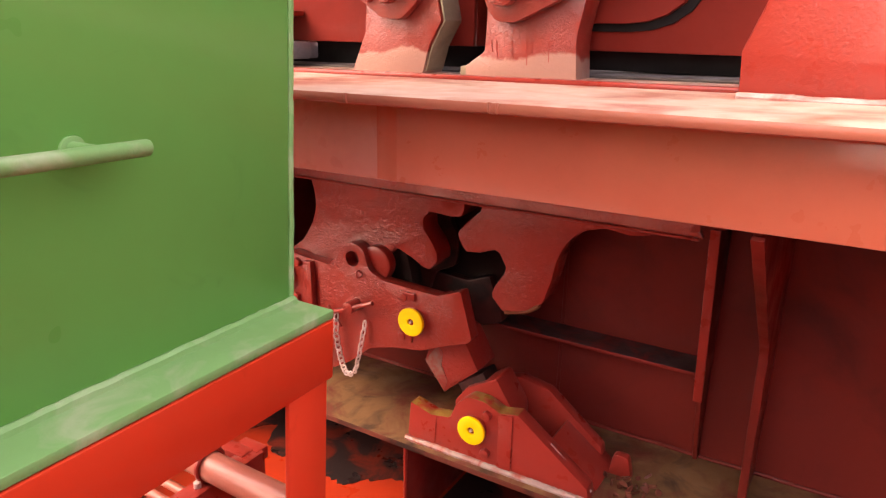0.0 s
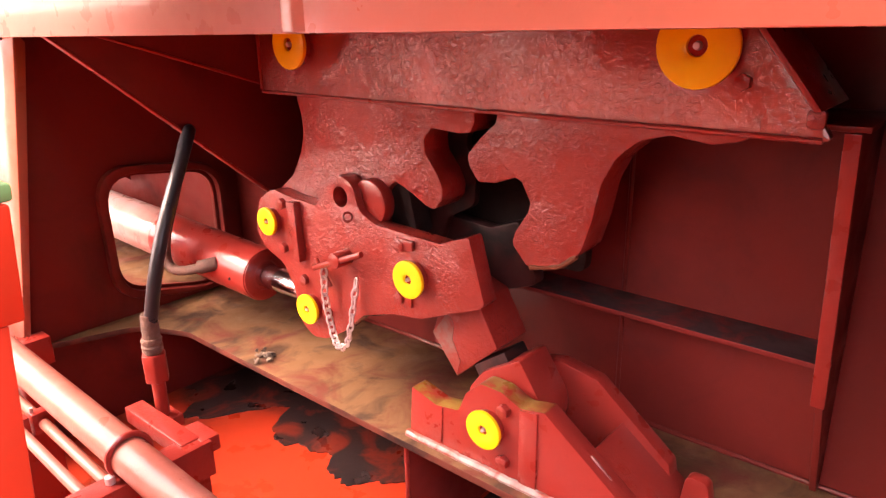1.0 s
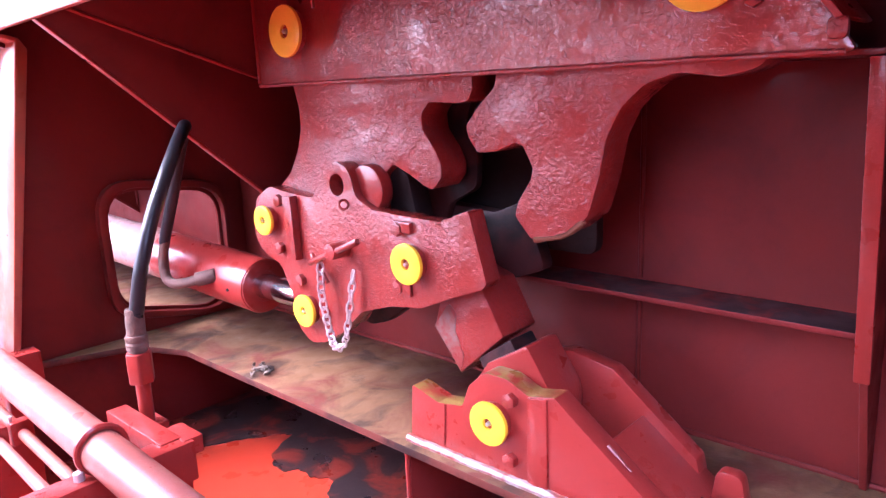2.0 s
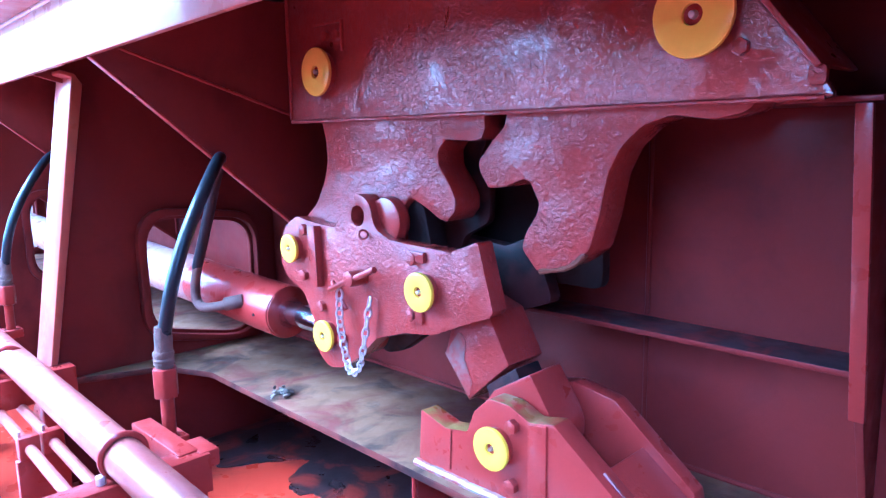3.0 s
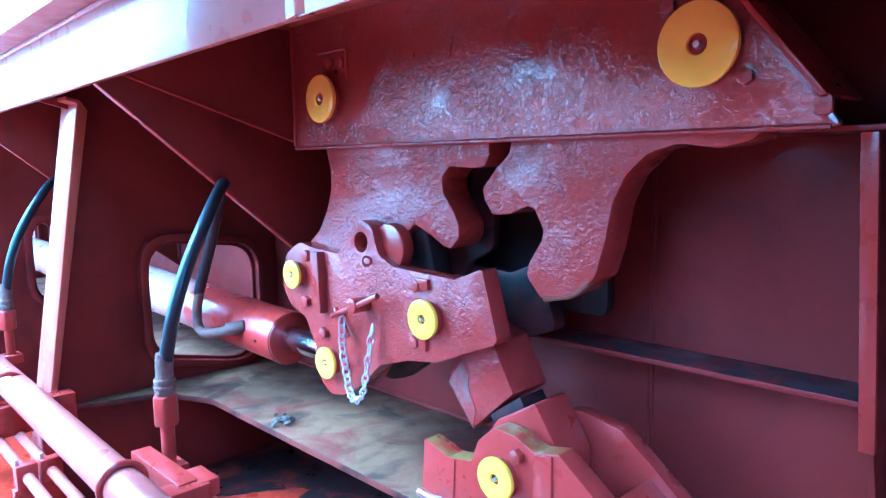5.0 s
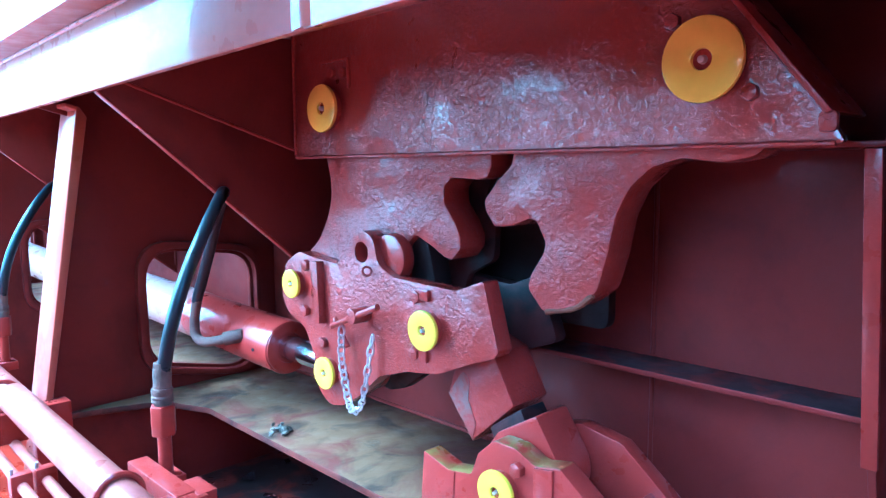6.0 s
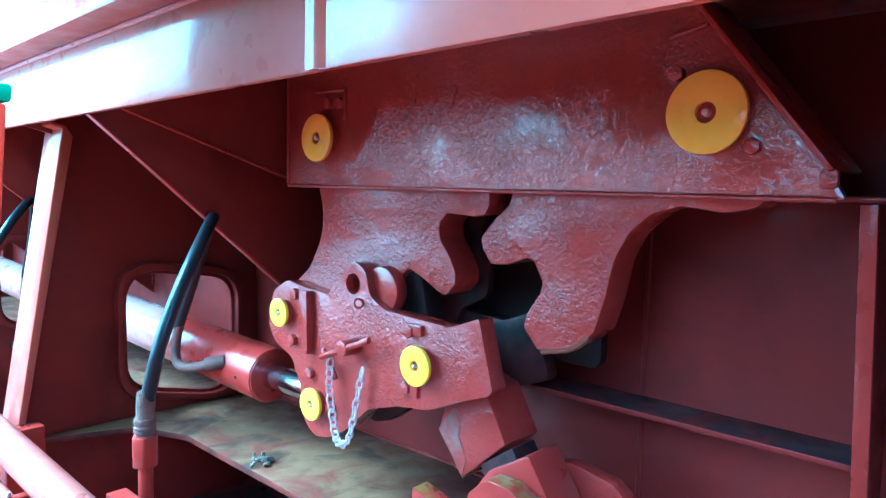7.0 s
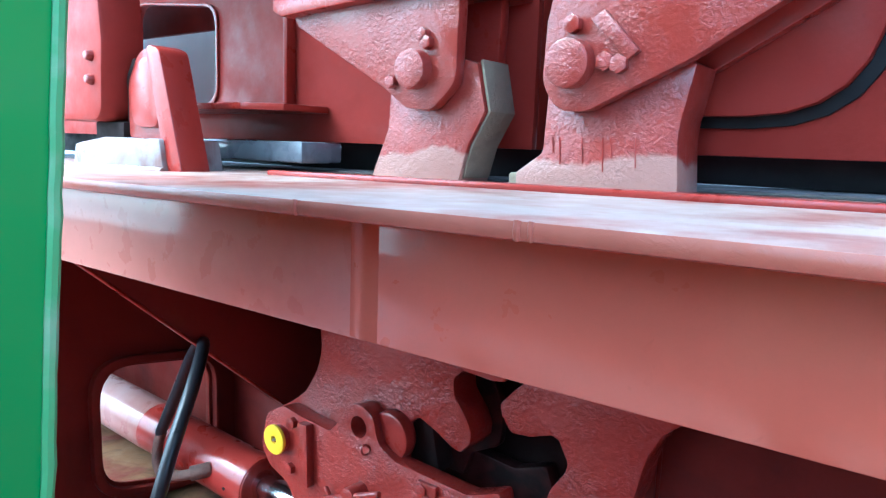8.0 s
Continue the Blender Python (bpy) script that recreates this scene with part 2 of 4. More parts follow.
def tube(pts, r, seg=12, jitter=0.0, k=6, closed=False):
    """A tube along a smoothed path; jitter makes a hand-laid weld bead."""
    path = smooth_path(pts, k) if k else [Vector(p) for p in pts]
    bm = bmesh.new()
    rings = []
    n = len(path)
    up = Vector((0.13, 0.31, 0.94))
    for i, p in enumerate(path):
        d = (path[(i + 1) % n] - path[i - 1]) if closed else (path[min(i + 1, n - 1)] - path[max(i - 1, 0)])
        d.normalize()
        u = d.cross(up)
        if u.length < 0.05:
            u = d.cross(Vector((1, 0, 0)))
        u.normalize()
        w = u.cross(d)
        up = w
        rr = r * (1 + jitter * random.uniform(-1, 1))
        rings.append([bm.verts.new(p + (u * math.cos(j * math.tau / seg) + w * math.sin(j * math.tau / seg)) * rr) for j in range(seg)])
    for i in range(n if closed else n - 1):
        a, b = rings[i], rings[(i + 1) % n]
        for j in range(seg):
            bm.faces.new((a[j], a[(j + 1) % seg], b[(j + 1) % seg], b[j]))
    if not closed:
        bm.faces.new(rings[0]), bm.faces.new(rings[-1])
    bmesh.ops.recalc_face_normals(bm, faces=bm.faces[:])
    return bm


def ring(c, axis, r, wire, seg=24):
    """A closed wire ring round an axis vector."""
    q = Vector(axis).to_track_quat("Z", "Y")
    pts = [Vector(c) + q @ Vector((r * math.cos(i * math.tau / seg), r * math.sin(i * math.tau / seg), 0)) for i in range(seg)]
    return tube(pts, wire, 8, k=0, closed=True)


def weld(p0, p1, r=0.006, n=0):
    p0, p1 = Vector(p0), Vector(p1)
    n = n or max(6, int((p1 - p0).length / 0.012))
    pts = [p0.lerp(p1, i / n) + Vector([random.uniform(-1, 1) * r * 0.1 for _ in range(3)]) for i in range(n + 1)]
    return tube(pts, r, 8, 0.05, k=0)


def finish(name, bm, mat):
    me = bpy.data.meshes.new(name)
    bm.to_mesh(me)
    bm.free()
    me.materials.append(mat)
    me.polygons.foreach_set("use_smooth", [True] * len(me.polygons))
    me.set_sharp_from_angle(angle=radians(32))
    return new(name, me)


def thing(name, at, label, category, group="", kind=""):
    ob = new(name)
    ob.location = at
    ob.empty_display_size = 0.05
    return tagged(ob, label, category, group, kind)


def part(name, bm, material, parent, label=""):
    ob = finish(name, bm, material)
    ob.parent = parent
    if parent.type == "EMPTY":
        ob.matrix_parent_inverse = Matrix.Translation(-parent.location)
    return tagged(ob, label)


def solo(name, bm, material, label, category, group="", kind=""):
    return tagged(finish(name, bm, material), label, category, group, kind)


def pin_disc(owner, x, y, z, r, plate_y, label="yellow painted round pin cap with a grease nipple"):
    """A yellow cap disc on a boss, its hollow centre and nipple."""
    part("pin_boss", rod((x, y + 0.008, z), (x, plate_y + 0.004, z), r * 0.86, 28, 0.002), M_RED, owner)
    d = part("pin_cap", plate(circle(x, z, r, 40), "xz", y, 0.01, (circle(x, z, r * 0.25, 20),), 0.0025), M_YEL, owner, label)
    part("recess", rod((x, y + 0.012, z), (x, y + 0.018, z), r * 0.26, 20), M_BLACK, d, "dark hollow in the cap's centre")
    part("grease_nipple", rod((x, y - 0.002, z), (x, y + 0.014, z), r * 0.09, 10, 0.002, r * 0.13), M_GALV, d, "small steel grease nipple")
    return d


def hexbolt(owner, x, y, z, r=0.014, h=0.012, mat=None):
    return part("bolt_head", rod((x, y, z), (x, y + h + 0.004, z), r, 6, 0.002), mat or M_ROUGH, owner)


# ---------------------------------------------------------------- deck and hull shell
DECK = 0.10
solo("water", plate([(-3000, -3000), (3000, -3000), (3000, 3000), (-3000, 3000)], "xy", -9.2, 0.2, bevel=0), M_SEA, "pale grey rippled sea far below the deck edge", "sea", kind="structure")
solo("ground", plate([(-14, -2.6), (9, -2.6), (9, 12), (-14, 12)], "xy", DECK - 0.03, 0.03, bevel=0), M_DECK, "wet red painted steel ship's deck with dark stains", "deck", kind="structure")
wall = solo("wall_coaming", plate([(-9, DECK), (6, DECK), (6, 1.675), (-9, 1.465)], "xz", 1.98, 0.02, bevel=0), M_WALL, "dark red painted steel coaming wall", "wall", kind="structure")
# unseen stepped wall behind the camera, added to cut low sky and reflections
solo("wall_passage", plate([(-14, DECK), (5.5, DECK), (5.5, 2.7), (0.3, 2.7), (0.3, 1.5), (-1.6, 1.5), (-1.6, 1.12), (-14, 1.12)], "xz", -2.1, 0.1, bevel=0), M_BLOCKER, "plain dark stepped wall added out of view to block low light", "wall", kind="structure")
# unseen end wall, added to keep light from the right out
solo("wall_end", box(4.4, 4.5, -2.0, 1.9, DECK, 2.7, 0), M_BLOCKER, "plain dark end wall added out of view to block light", "wall", kind="structure")
ledge = [(-9, 1.97), (-9, 1.54), (-2.95, 1.54, 0.2), (-2.55, 1.5, 0.2), (-2.41, 1.2), (-2.4, 1.1), (-2.385, 1.1), (-2.37, 1.2, 0.1), (-2.27, 1.47, 0.12), (-2.09, 1.548, 0.1), (-1.9, 1.545), (6, 1.5), (6, 1.97)]
ob = solo("trim_lower_stringer", plate(rnd(ledge), "xy", 0.43, 0.02, bevel=0.003), M_LEDGE, "horizontal red plate stained ochre on top, with a curved end", "ledge", kind="structure")
part("weld", weld((-9, 1.975, 0.452), (6, 1.975, 0.452), 0.007, 400), M_WALL, ob)
part("foot_weld", weld((-2.36, 1.974, DECK + 0.004), (-1.14, 1.974, DECK + 0.004), 0.008, 90), M_WELD_SHEEN, wall, "pale weld along the foot of the wall")
part("seam_weld", weld((-0.775, 1.979, 0.79), (-0.775, 1.979, 1.5), 0.006), M_WALL, wall)
part("seam_weld", weld((-0.775, 1.979, 0.46), (-0.775, 1.979, 0.765), 0.006), M_WALL, wall)
ob = solo("trim_shelf_stringer", box(-1.55, -0.3, 1.865, 1.98, 0.772, 0.784, 0.002), M_SHELF, "narrow red steel shelf plate on the wall", "stiffener", kind="structure")


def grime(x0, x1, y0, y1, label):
    """A thin ragged black sheet lying on the deck: oily dirt plus painted shade."""
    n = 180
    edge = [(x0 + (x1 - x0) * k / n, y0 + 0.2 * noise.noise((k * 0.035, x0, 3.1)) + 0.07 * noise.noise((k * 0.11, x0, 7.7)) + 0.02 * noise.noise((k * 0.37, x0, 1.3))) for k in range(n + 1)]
    return solo("oil_grime", plate([*edge, (x1, y1), (x0, y1)], "xy", DECK + 0.0005, 0.0035, bevel=0), M_GRIME_SHADE, label, "grime", kind="stuff")


grime(-2.36, -1.14, 1.66, 1.97, "black oily grime and painted shade on the deck under the stringer")
grime(-1.1, 0.35, 1.66, 1.97, "black oily grime and painted shade on the deck beside the bracket")

# rail at the top: flange, apron, welds; it runs at a slight angle
RA, RZ = -0.022, 0.014


def rail_y(x, base):
    return base + RA * (x + 0.6)


def along(x0, x1, y0, y1, z0, z1, bevel=0.004):
    """A bar along the rail between two offsets from its line."""
    bm = plate([(x0, rail_y(x0, y0)), (x1, rail_y(x1, y0)), (x1, rail_y(x1, y1)), (x0, rail_y(x0, y1))], "xy", z0, z1 - z0, bevel=bevel)
    for v in bm.verts:
        v.co.z += RZ * (v.co.x + 0.6)
    return bm


flange = solo("trim_rail_flange", along(-9, 6, 1.035, 2.3, 1.58, 1.601, 0.006), M_FLANGE, "worn pale red flat top flange of the hatch coaming rail", "rail", kind="structure")
part("raised_bar", along(-1.55, -0.2, 1.47, 1.5, 1.6, 1.612), M_RED, flange, "thin glossy red bar welded on the flange")
# added strip: dirt and the hatch's shade on the flange, as dark grey
part("bearing_strip", along(-6, 5, 1.74, 2.12, 1.601, 1.607, 0.002), M_GRIP, flange, "dark grey strip for the dirty, shaded flange under the hatch cover edge")
for x, w in ((-0.915, 0.0035), (-0.592, 0.004), (-0.577, 0.003)):
    zl = 1.58 + RZ * (x + 0.6)
    part("lip_weld", tube([(x, rail_y(x, 1.036), zl + 0.001), (x, rail_y(x, 1.0345), zl + 0.01), (x, rail_y(x, 1.036), zl + 0.02)], w, 8, 0.1, k=3), M_FLANGE, flange)
apron = solo("trim_rail_apron", along(-0.868, 6, 1.115, 1.13, 1.414, 1.581, 0.003), M_RAIL, "faded pinkish red vertical apron plate under the rail flange", "rail", kind="structure")
# left length of apron, its base lightened to stand for reflected sky
solo("trim_rail_apron", along(-9, -0.869, 1.115, 1.13, 1.414, 1.581, 0.003), M_RAIL_SHEEN, "pale pink glossy apron plate, lightened for sky reflection, under the rail flange", "rail", kind="structure")
sx, sy = -0.868, rail_y(-0.868, 1.1155)
bead = [(sx + 0.03 * u, sy - 0.0042 * (0.5 + 0.5 * math.cos(math.pi * u))) for u in [k / 7 - 1 for k in range(15)]]
part("seam_weld", plate(bead + [(sx + 0.03, sy + 0.006), (sx - 0.03, sy + 0.006)], "xy", 1.413, 0.166, bevel=0), M_RAIL, apron, "wide painted-over vertical weld seam")
part("fillet_weld", weld((-3.5, rail_y(-3.5, 1.113), 1.536), (2.0, rail_y(2.0, 1.113), 1.61), 0.006, 300), M_RAIL, apron)


# ---------------------------------------------------------------- coaming stays
def stay(x):
    s = thing("coaming_stay", (x, 1.5, DECK), "tall red steel stay plate with a rounded cut-out and face flange", "stay", "coaming stays")
    front = lambda z: 1.30 + (z - 1.34) * 0.176
    win = rnd([(1.485, 0.945), (1.872, 0.895), (1.872, 0.467), (1.488, 0.558)], 0.1)
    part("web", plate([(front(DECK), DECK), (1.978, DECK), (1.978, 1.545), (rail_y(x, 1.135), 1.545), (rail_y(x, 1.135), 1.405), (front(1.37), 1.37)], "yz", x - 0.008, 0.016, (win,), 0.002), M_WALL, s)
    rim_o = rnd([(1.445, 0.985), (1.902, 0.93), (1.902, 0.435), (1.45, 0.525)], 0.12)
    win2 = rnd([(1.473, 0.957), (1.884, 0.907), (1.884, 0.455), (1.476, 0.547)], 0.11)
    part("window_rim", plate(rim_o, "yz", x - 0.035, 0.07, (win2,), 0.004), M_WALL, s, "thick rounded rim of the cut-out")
    a, b = (front(DECK), DECK), (front(1.37), 1.372)
    part("face_flange", plate([(a[0] - 0.014, a[1]), (a[0], a[1]), (b[0], b[1]), (b[0] - 0.02, b[1] + 0.03), (b[0] - 0.06, b[1] + 0.04), (b[0] - 0.06, b[1] + 0.028), (b[0] - 0.03, b[1] + 0.02)], "yz", x - 0.06, 0.145, bevel=0.003), M_RAIL, s, "pale red flat flange along the sloping front edge")
    return s


st = stay(-2.38)
for x in (-3.85, -5.3, 2.2):
    copy_thing(st, pose(x, 1.53 if x < 0 else 1.5, DECK))


def knee(x, name="knee_bracket"):
    k = thing(name, (x, 1.5, 1.0), "triangular red steel knee bracket under the rail flange", "bracket", "knee brackets")
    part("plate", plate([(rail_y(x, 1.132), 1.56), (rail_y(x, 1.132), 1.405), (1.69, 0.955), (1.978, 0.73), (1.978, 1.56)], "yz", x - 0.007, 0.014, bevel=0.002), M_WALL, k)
    part("edge_bar", plate([(rail_y(x, 1.132), 1.405), (1.69, 0.955), (1.978, 0.73), (1.978, 0.722), (1.687, 0.948), (rail_y(x, 1.13), 1.398)], "yz", x - 0.011, 0.022, bevel=0.002), M_RED, k)
    part("weld", weld((x + 0.008, 1.974, 0.76), (x + 0.008, 1.974, 1.5), 0.006), M_WALL, k)
    return k


kn = knee(-1.79)
copy_thing(kn, pose(-3.24, 1.5, 1.0))
copy_thing(kn, pose(-4.7, 1.5, 1.0))
gs = thing("side_gusset", (-1.68, 1.6, 1.3), "sloping red gusset plate beside the pin bracket", "bracket")
part("edge_weld", weld((-1.676, 1.165, 1.418), (-1.676, 1.63, 1.264), 0.004), M_RED, gs)
part("plate", plate([(1.165, 1.56), (1.165, 1.42), (1.63, 1.265), (1.75, 1.24), (1.75, 1.56)], "yz", -1.69, 0.014, bevel=0.002), M_WALL, gs)
rs = thing("right_knee_stay", (-0.14, 1.7, 0.45), "red steel stay with a knuckled front edge", "stay")
part("plate", plate(rnd([(1.13, 1.578), (1.13, 1.41), (1.69, 0.98, 0.12), (1.775, 0.452), (1.978, 0.452), (1.978, 1.578)]), "yz", -0.15, 0.016, bevel=0.002), M_WALL, rs)
part("edge_bar", plate(rnd([(1.128, 1.41), (1.688, 0.978, 0.12), (1.773, 0.452), (1.765, 0.452), (1.68, 0.974, 0.12), (1.12, 1.404)]), "yz", -0.153, 0.022, bevel=0.002), M_WALL, rs)
ss = thing("wall_stiffener", (-0.3, 1.9, 0.45), "upright red flat-bar stiffener on the coaming wall", "stiffener")
part("plate", plate([(1.765, 1.24), (1.86, 0.7), (1.95, 0.452), (1.978, 0.452), (1.978, 1.24)], "yz", -0.31, 0.014, bevel=0.002), M_WALL, ss)
part("edge_bar", plate([(1.757, 1.24), (1.852, 0.7), (1.864, 0.7), (1.769, 1.24)], "yz", -0.318, 0.026, bevel=0.002), M_RED, ss)
part("top_bar", box(-0.62, -0.28, 1.76, 1.975, 1.242, 1.252, 0.002), M_WALL, ss)
ub = thing("under_bracket", (-1.12, 1.7, DECK), "red bracket plate under the lower stringer", "bracket", "under brackets")
part("plate", plate([(1.56, DECK), (1.978, DECK), (1.978, 0.43), (1.56, 0.43)], "yz", -1.127, 0.014), M_WALL, ub)
part("edge_weld", weld((-1.12, 1.556, DECK), (-1.12, 1.556, 0.43), 0.006, 40), M_RED, ub, "painted-over weld along the front edge")
copy_thing(ub, pose(0.4, 1.7, DECK))
copy_thing(ub, pose(-4.1, 1.7, DECK))

# ---------------------------------------------------------------- pin bracket (fixed plate with two pins)
hb = thing("pin_bracket", (-1.0, 1.63, 1.24), "heavy glossy red steel bracket plate hanging under the rail", "bracket")
part("front_plate", plate(rnd([(-1.66, 1.242), (-0.305, 1.245, 0.008), (-0.333, 1.285, 0.03), (-0.56, 1.578), (-1.66, 1.578)]), "xz", 1.628, 0.022, bevel=0.004), M_GLOSS, hb, "glossy red plate with wrinkled paint")
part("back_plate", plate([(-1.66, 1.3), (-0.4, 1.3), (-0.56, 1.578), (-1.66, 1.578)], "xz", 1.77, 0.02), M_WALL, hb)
part("side_plate", plate([(1.632, 1.244), (1.768, 1.3), (1.768, 1.578), (1.632, 1.578)], "yz", -1.672, 0.012), M_RED, hb)
sl = [(-0.333, 1.287), (-0.562, 1.576), (-0.55, 1.576), (-0.322, 1.29)]
part("slope_flange", plate(sl, "xz", 1.612, 0.17, bevel=0.003), M_RED, hb, "sloping edge flange")
part("corner_block", plate(rnd([(-0.345, 1.262), (-0.318, 1.262), (-0.318, 1.292), (-0.345, 1.292)], 0.01), "xz", 1.622, 0.012, bevel=0.004), M_ROUGH, hb)
pin_disc(hb, -0.508, 1.6, 1.378, 0.066, 1.628)
pin_disc(hb, -1.507, 1.6, 1.365, 0.06, 1.628)
for x, z in ((-1.487, 1.452), (-1.44, 1.45), (-0.568, 1.445), (-0.44, 1.325)):
    hexbolt(hb, x, 1.616, z, 0.014)
part("keeper_plate", box(-1.54, -1.42, 1.62, 1.63, 1.478, 1.486), M_ROUGH, hb)
part("keeper_plate", box(-1.425, -1.417, 1.62, 1.63, 1.41, 1.486), M_ROUGH, hb)
part("keeper_plate", plate([(-0.585, 1.5), (-0.52, 1.515), (-0.52, 1.523), (-0.585, 1.508)], "xz", 1.62, 0.01), M_ROUGH, hb)
for p0, p1 in (((-1.66, 1.627, 1.243), (-0.32, 1.627, 1.246)), ((-1.662, 1.627, 1.25), (-1.662, 1.627, 1.57))):
    part("weld", weld(p0, p1, 0.005), M_ROUGH, hb)

# ---------------------------------------------------------------- swinging claws
claw = [(-1.57, 1.43, 0.06), (-1.56, 1.24), (-1.545, 1.19, 0.1), (-1.541, 1.14, 0.1), (-1.56, 1.085, 0.1), (-1.6, 1.022, 0.08), (-1.65, 0.985, 0.04), (-1.7, 0.955), (-1.55, 0.86), (-1.25, 0.86), (-1.262, 0.95), (-1.258, 1.02, 0.015), (-1.215, 1.058, 0.02), (-1.158, 1.034, 0.02), (-1.12, 1.013, 0.015), (-1.095, 1.008, 0.015), (-1.07, 1.035, 0.02), (-1.068, 1.062, 0.03), (-1.084, 1.093, 0.04), (-1.118, 1.135, 0.03), (-1.12, 1.168, 0.02), (-1.097, 1.192, 0.012), (-1.02, 1.188, 0.02), (-0.99, 1.192, 0.015), (-0.978, 1.215, 0.02), (-0.978, 1.24), (-0.96, 1.32), (-1.1, 1.44)]
c1 = thing("claw_arm", (-1.3, 1.69, 1.0), "thick red steel claw arm with a notched edge and wrinkled paint", "claw arm", "claw arms")
part("arm", plate(rnd(claw), "xz", 1.652, 0.085, bevel=0.004), M_ROUGH, c1)
part("pivot_boss", rod((-1.507, 1.645, 1.363), (-1.507, 1.75, 1.363), 0.07, 28, 0.003), M_RED, c1)
part("boss", rod((-1.28, 1.622, 1.0), (-1.28, 1.66, 1.0), 0.058, 32, 0.008), M_RED, c1)
hook = [(-0.87, 1.42), (-0.92, 1.242), (-0.926, 1.218, 0.02), (-0.963, 1.186, 0.03), (-1.0, 1.145, 0.02), (-0.993, 1.12, 0.02), (-0.97, 1.09, 0.012), (-0.925, 1.094, 0.03), (-0.875, 1.112, 0.012), (-0.86, 1.106, 0.01), (-0.838, 1.066, 0.015), (-0.843, 1.045, 0.02), (-0.873, 1.0, 0.03), (-0.882, 0.971, 0.02), (-0.846, 0.931, 0.012), (-0.832, 0.927, 0.012), (-0.769, 0.943, 0.04), (-0.719, 0.981, 0.04), (-0.698, 1.05, 0.08), (-0.683, 1.124, 0.06), (-0.657, 1.175, 0.06), (-0.615, 1.212, 0.05), (-0.56, 1.228, 0.05), (-0.49, 1.219, 0.04), (-0.42, 1.232, 0.04), (-0.42, 1.4, 0.08), (-0.52, 1.46, 0.08)]
c2 = thing("claw_arm", (-0.8, 1.69, 0.93), "thick red steel hook arm with a notched inner edge", "claw arm", "claw arms")
part("arm", plate(rnd(hook), "xz", 1.652, 0.085, bevel=0.004), M_ROUGH, c2)
part("worn_tip", tube([(-0.835, 1.655, 0.928), (-0.769, 1.655, 0.944), (-0.728, 1.655, 0.974)], 0.006, 8, 0.15), M_SCUFF, c2, "scuffed bare edge of the hook")
part("pivot_boss", rod((-0.508, 1.645, 1.378), (-0.508, 1.75, 1.378), 0.075, 28, 0.003), M_RED, c2)
gr = thing("greasy_roller", (-1.14, 1.7, 0.95), "dark greasy steel roller stub behind the link", "roller")
part("stub", plate(rnd([(-1.255, 0.93), (-1.25, 1.035, 0.02), (-1.222, 1.054, 0.02), (-1.19, 1.035, 0.02), (-1.165, 0.93)]), "xz", 1.672, 0.06, bevel=0.008), M_GREASE_SHADE, gr)

# added sheet: the gap's deep shade is put into its black colour
part("inner_plate", plate(rnd([(-1.32, 0.86), (-1.32, 1.29), (-0.81, 1.29), (-0.81, 0.86)], 0.03), "xz", 1.845, 0.03, bevel=0.004), M_GREASE_SHADE, gr, "black plate standing for the shade between the claws")
part("inner_claw", plate(rnd([(-1.28, 0.9), (-1.28, 1.27), (-1.03, 1.27), (-1.085, 1.15, 0.03), (-1.055, 1.09, 0.03), (-1.06, 1.0, 0.03), (-1.14, 0.96, 0.03), (-1.16, 0.9)]), "xz", 1.756, 0.022, bevel=0.004), M_OILY_SHADE, gr, "inner claw plate coloured dark for the shaded gap")

# ---------------------------------------------------------------- toggle link
tl = thing("toggle_link", (-1.3, 1.65, 0.58), "glossy red toggle link of two plates with yellow pin caps", "link")
lk = rnd([(-1.716, 0.86, 0.05), (-1.69, 0.955, 0.05), (-1.625, 0.99, 0.04), (-1.56, 0.98, 0.03), (-1.45, 0.972, 0.02), (-1.415, 1.01, 0.02), (-1.395, 1.052, 0.03), (-1.35, 1.066, 0.04), (-1.308, 1.048, 0.04), (-1.29, 0.985, 0.04), (-1.235, 0.96, 0.03), (-1.13, 0.956), (-1.035, 0.952, 0.01), (-0.955, 0.983, 0.008), (-0.914, 0.84, 0.01), (-0.925, 0.826, 0.01), (-0.982, 0.805, 0.03), (-1.094, 0.757, 0.04), (-1.19, 0.744, 0.05), (-1.292, 0.712, 0.05), (-1.37, 0.645, 0.05), (-1.44, 0.603, 0.05), (-1.5, 0.59, 0.05), (-1.55, 0.625, 0.05), (-1.563, 0.71, 0.05), (-1.605, 0.785, 0.05), (-1.68, 0.812, 0.05)])
part("front_plate", plate(lk, "xz", 1.6, 0.045, (circle(-1.353, 1.01, 0.026, 20),), 0.004), M_ROUGH, tl, "thick red plate with a lifting eye")
rk = rnd([(-1.70, 0.88, 0.05), (-1.66, 0.96, 0.05), (-1.24, 0.96), (-1.035, 0.945, 0.02), (-0.955, 0.975, 0.012), (-0.9, 0.83, 0.02), (-1.094, 0.757, 0.04), (-1.225, 0.738, 0.04), (-1.415, 0.61, 0.05), (-1.48, 0.59, 0.05), (-1.55, 0.625, 0.05), (-1.563, 0.72, 0.04)])
# rear plate carries the recess shade in its dark colour
part("rear_plate", plate(rk, "xz", 1.785, 0.04, bevel=0.004), M_OILY_SHADE, tl, "rear plate coloured dark for the shaded gap")
pin_disc(tl, -1.633, 1.574, 0.903, 0.039, 1.6)
pin_disc(tl, -1.49, 1.574, 0.683, 0.042, 1.6)
pin_disc(tl, -1.114, 1.574, 0.857, 0.0455, 1.6)
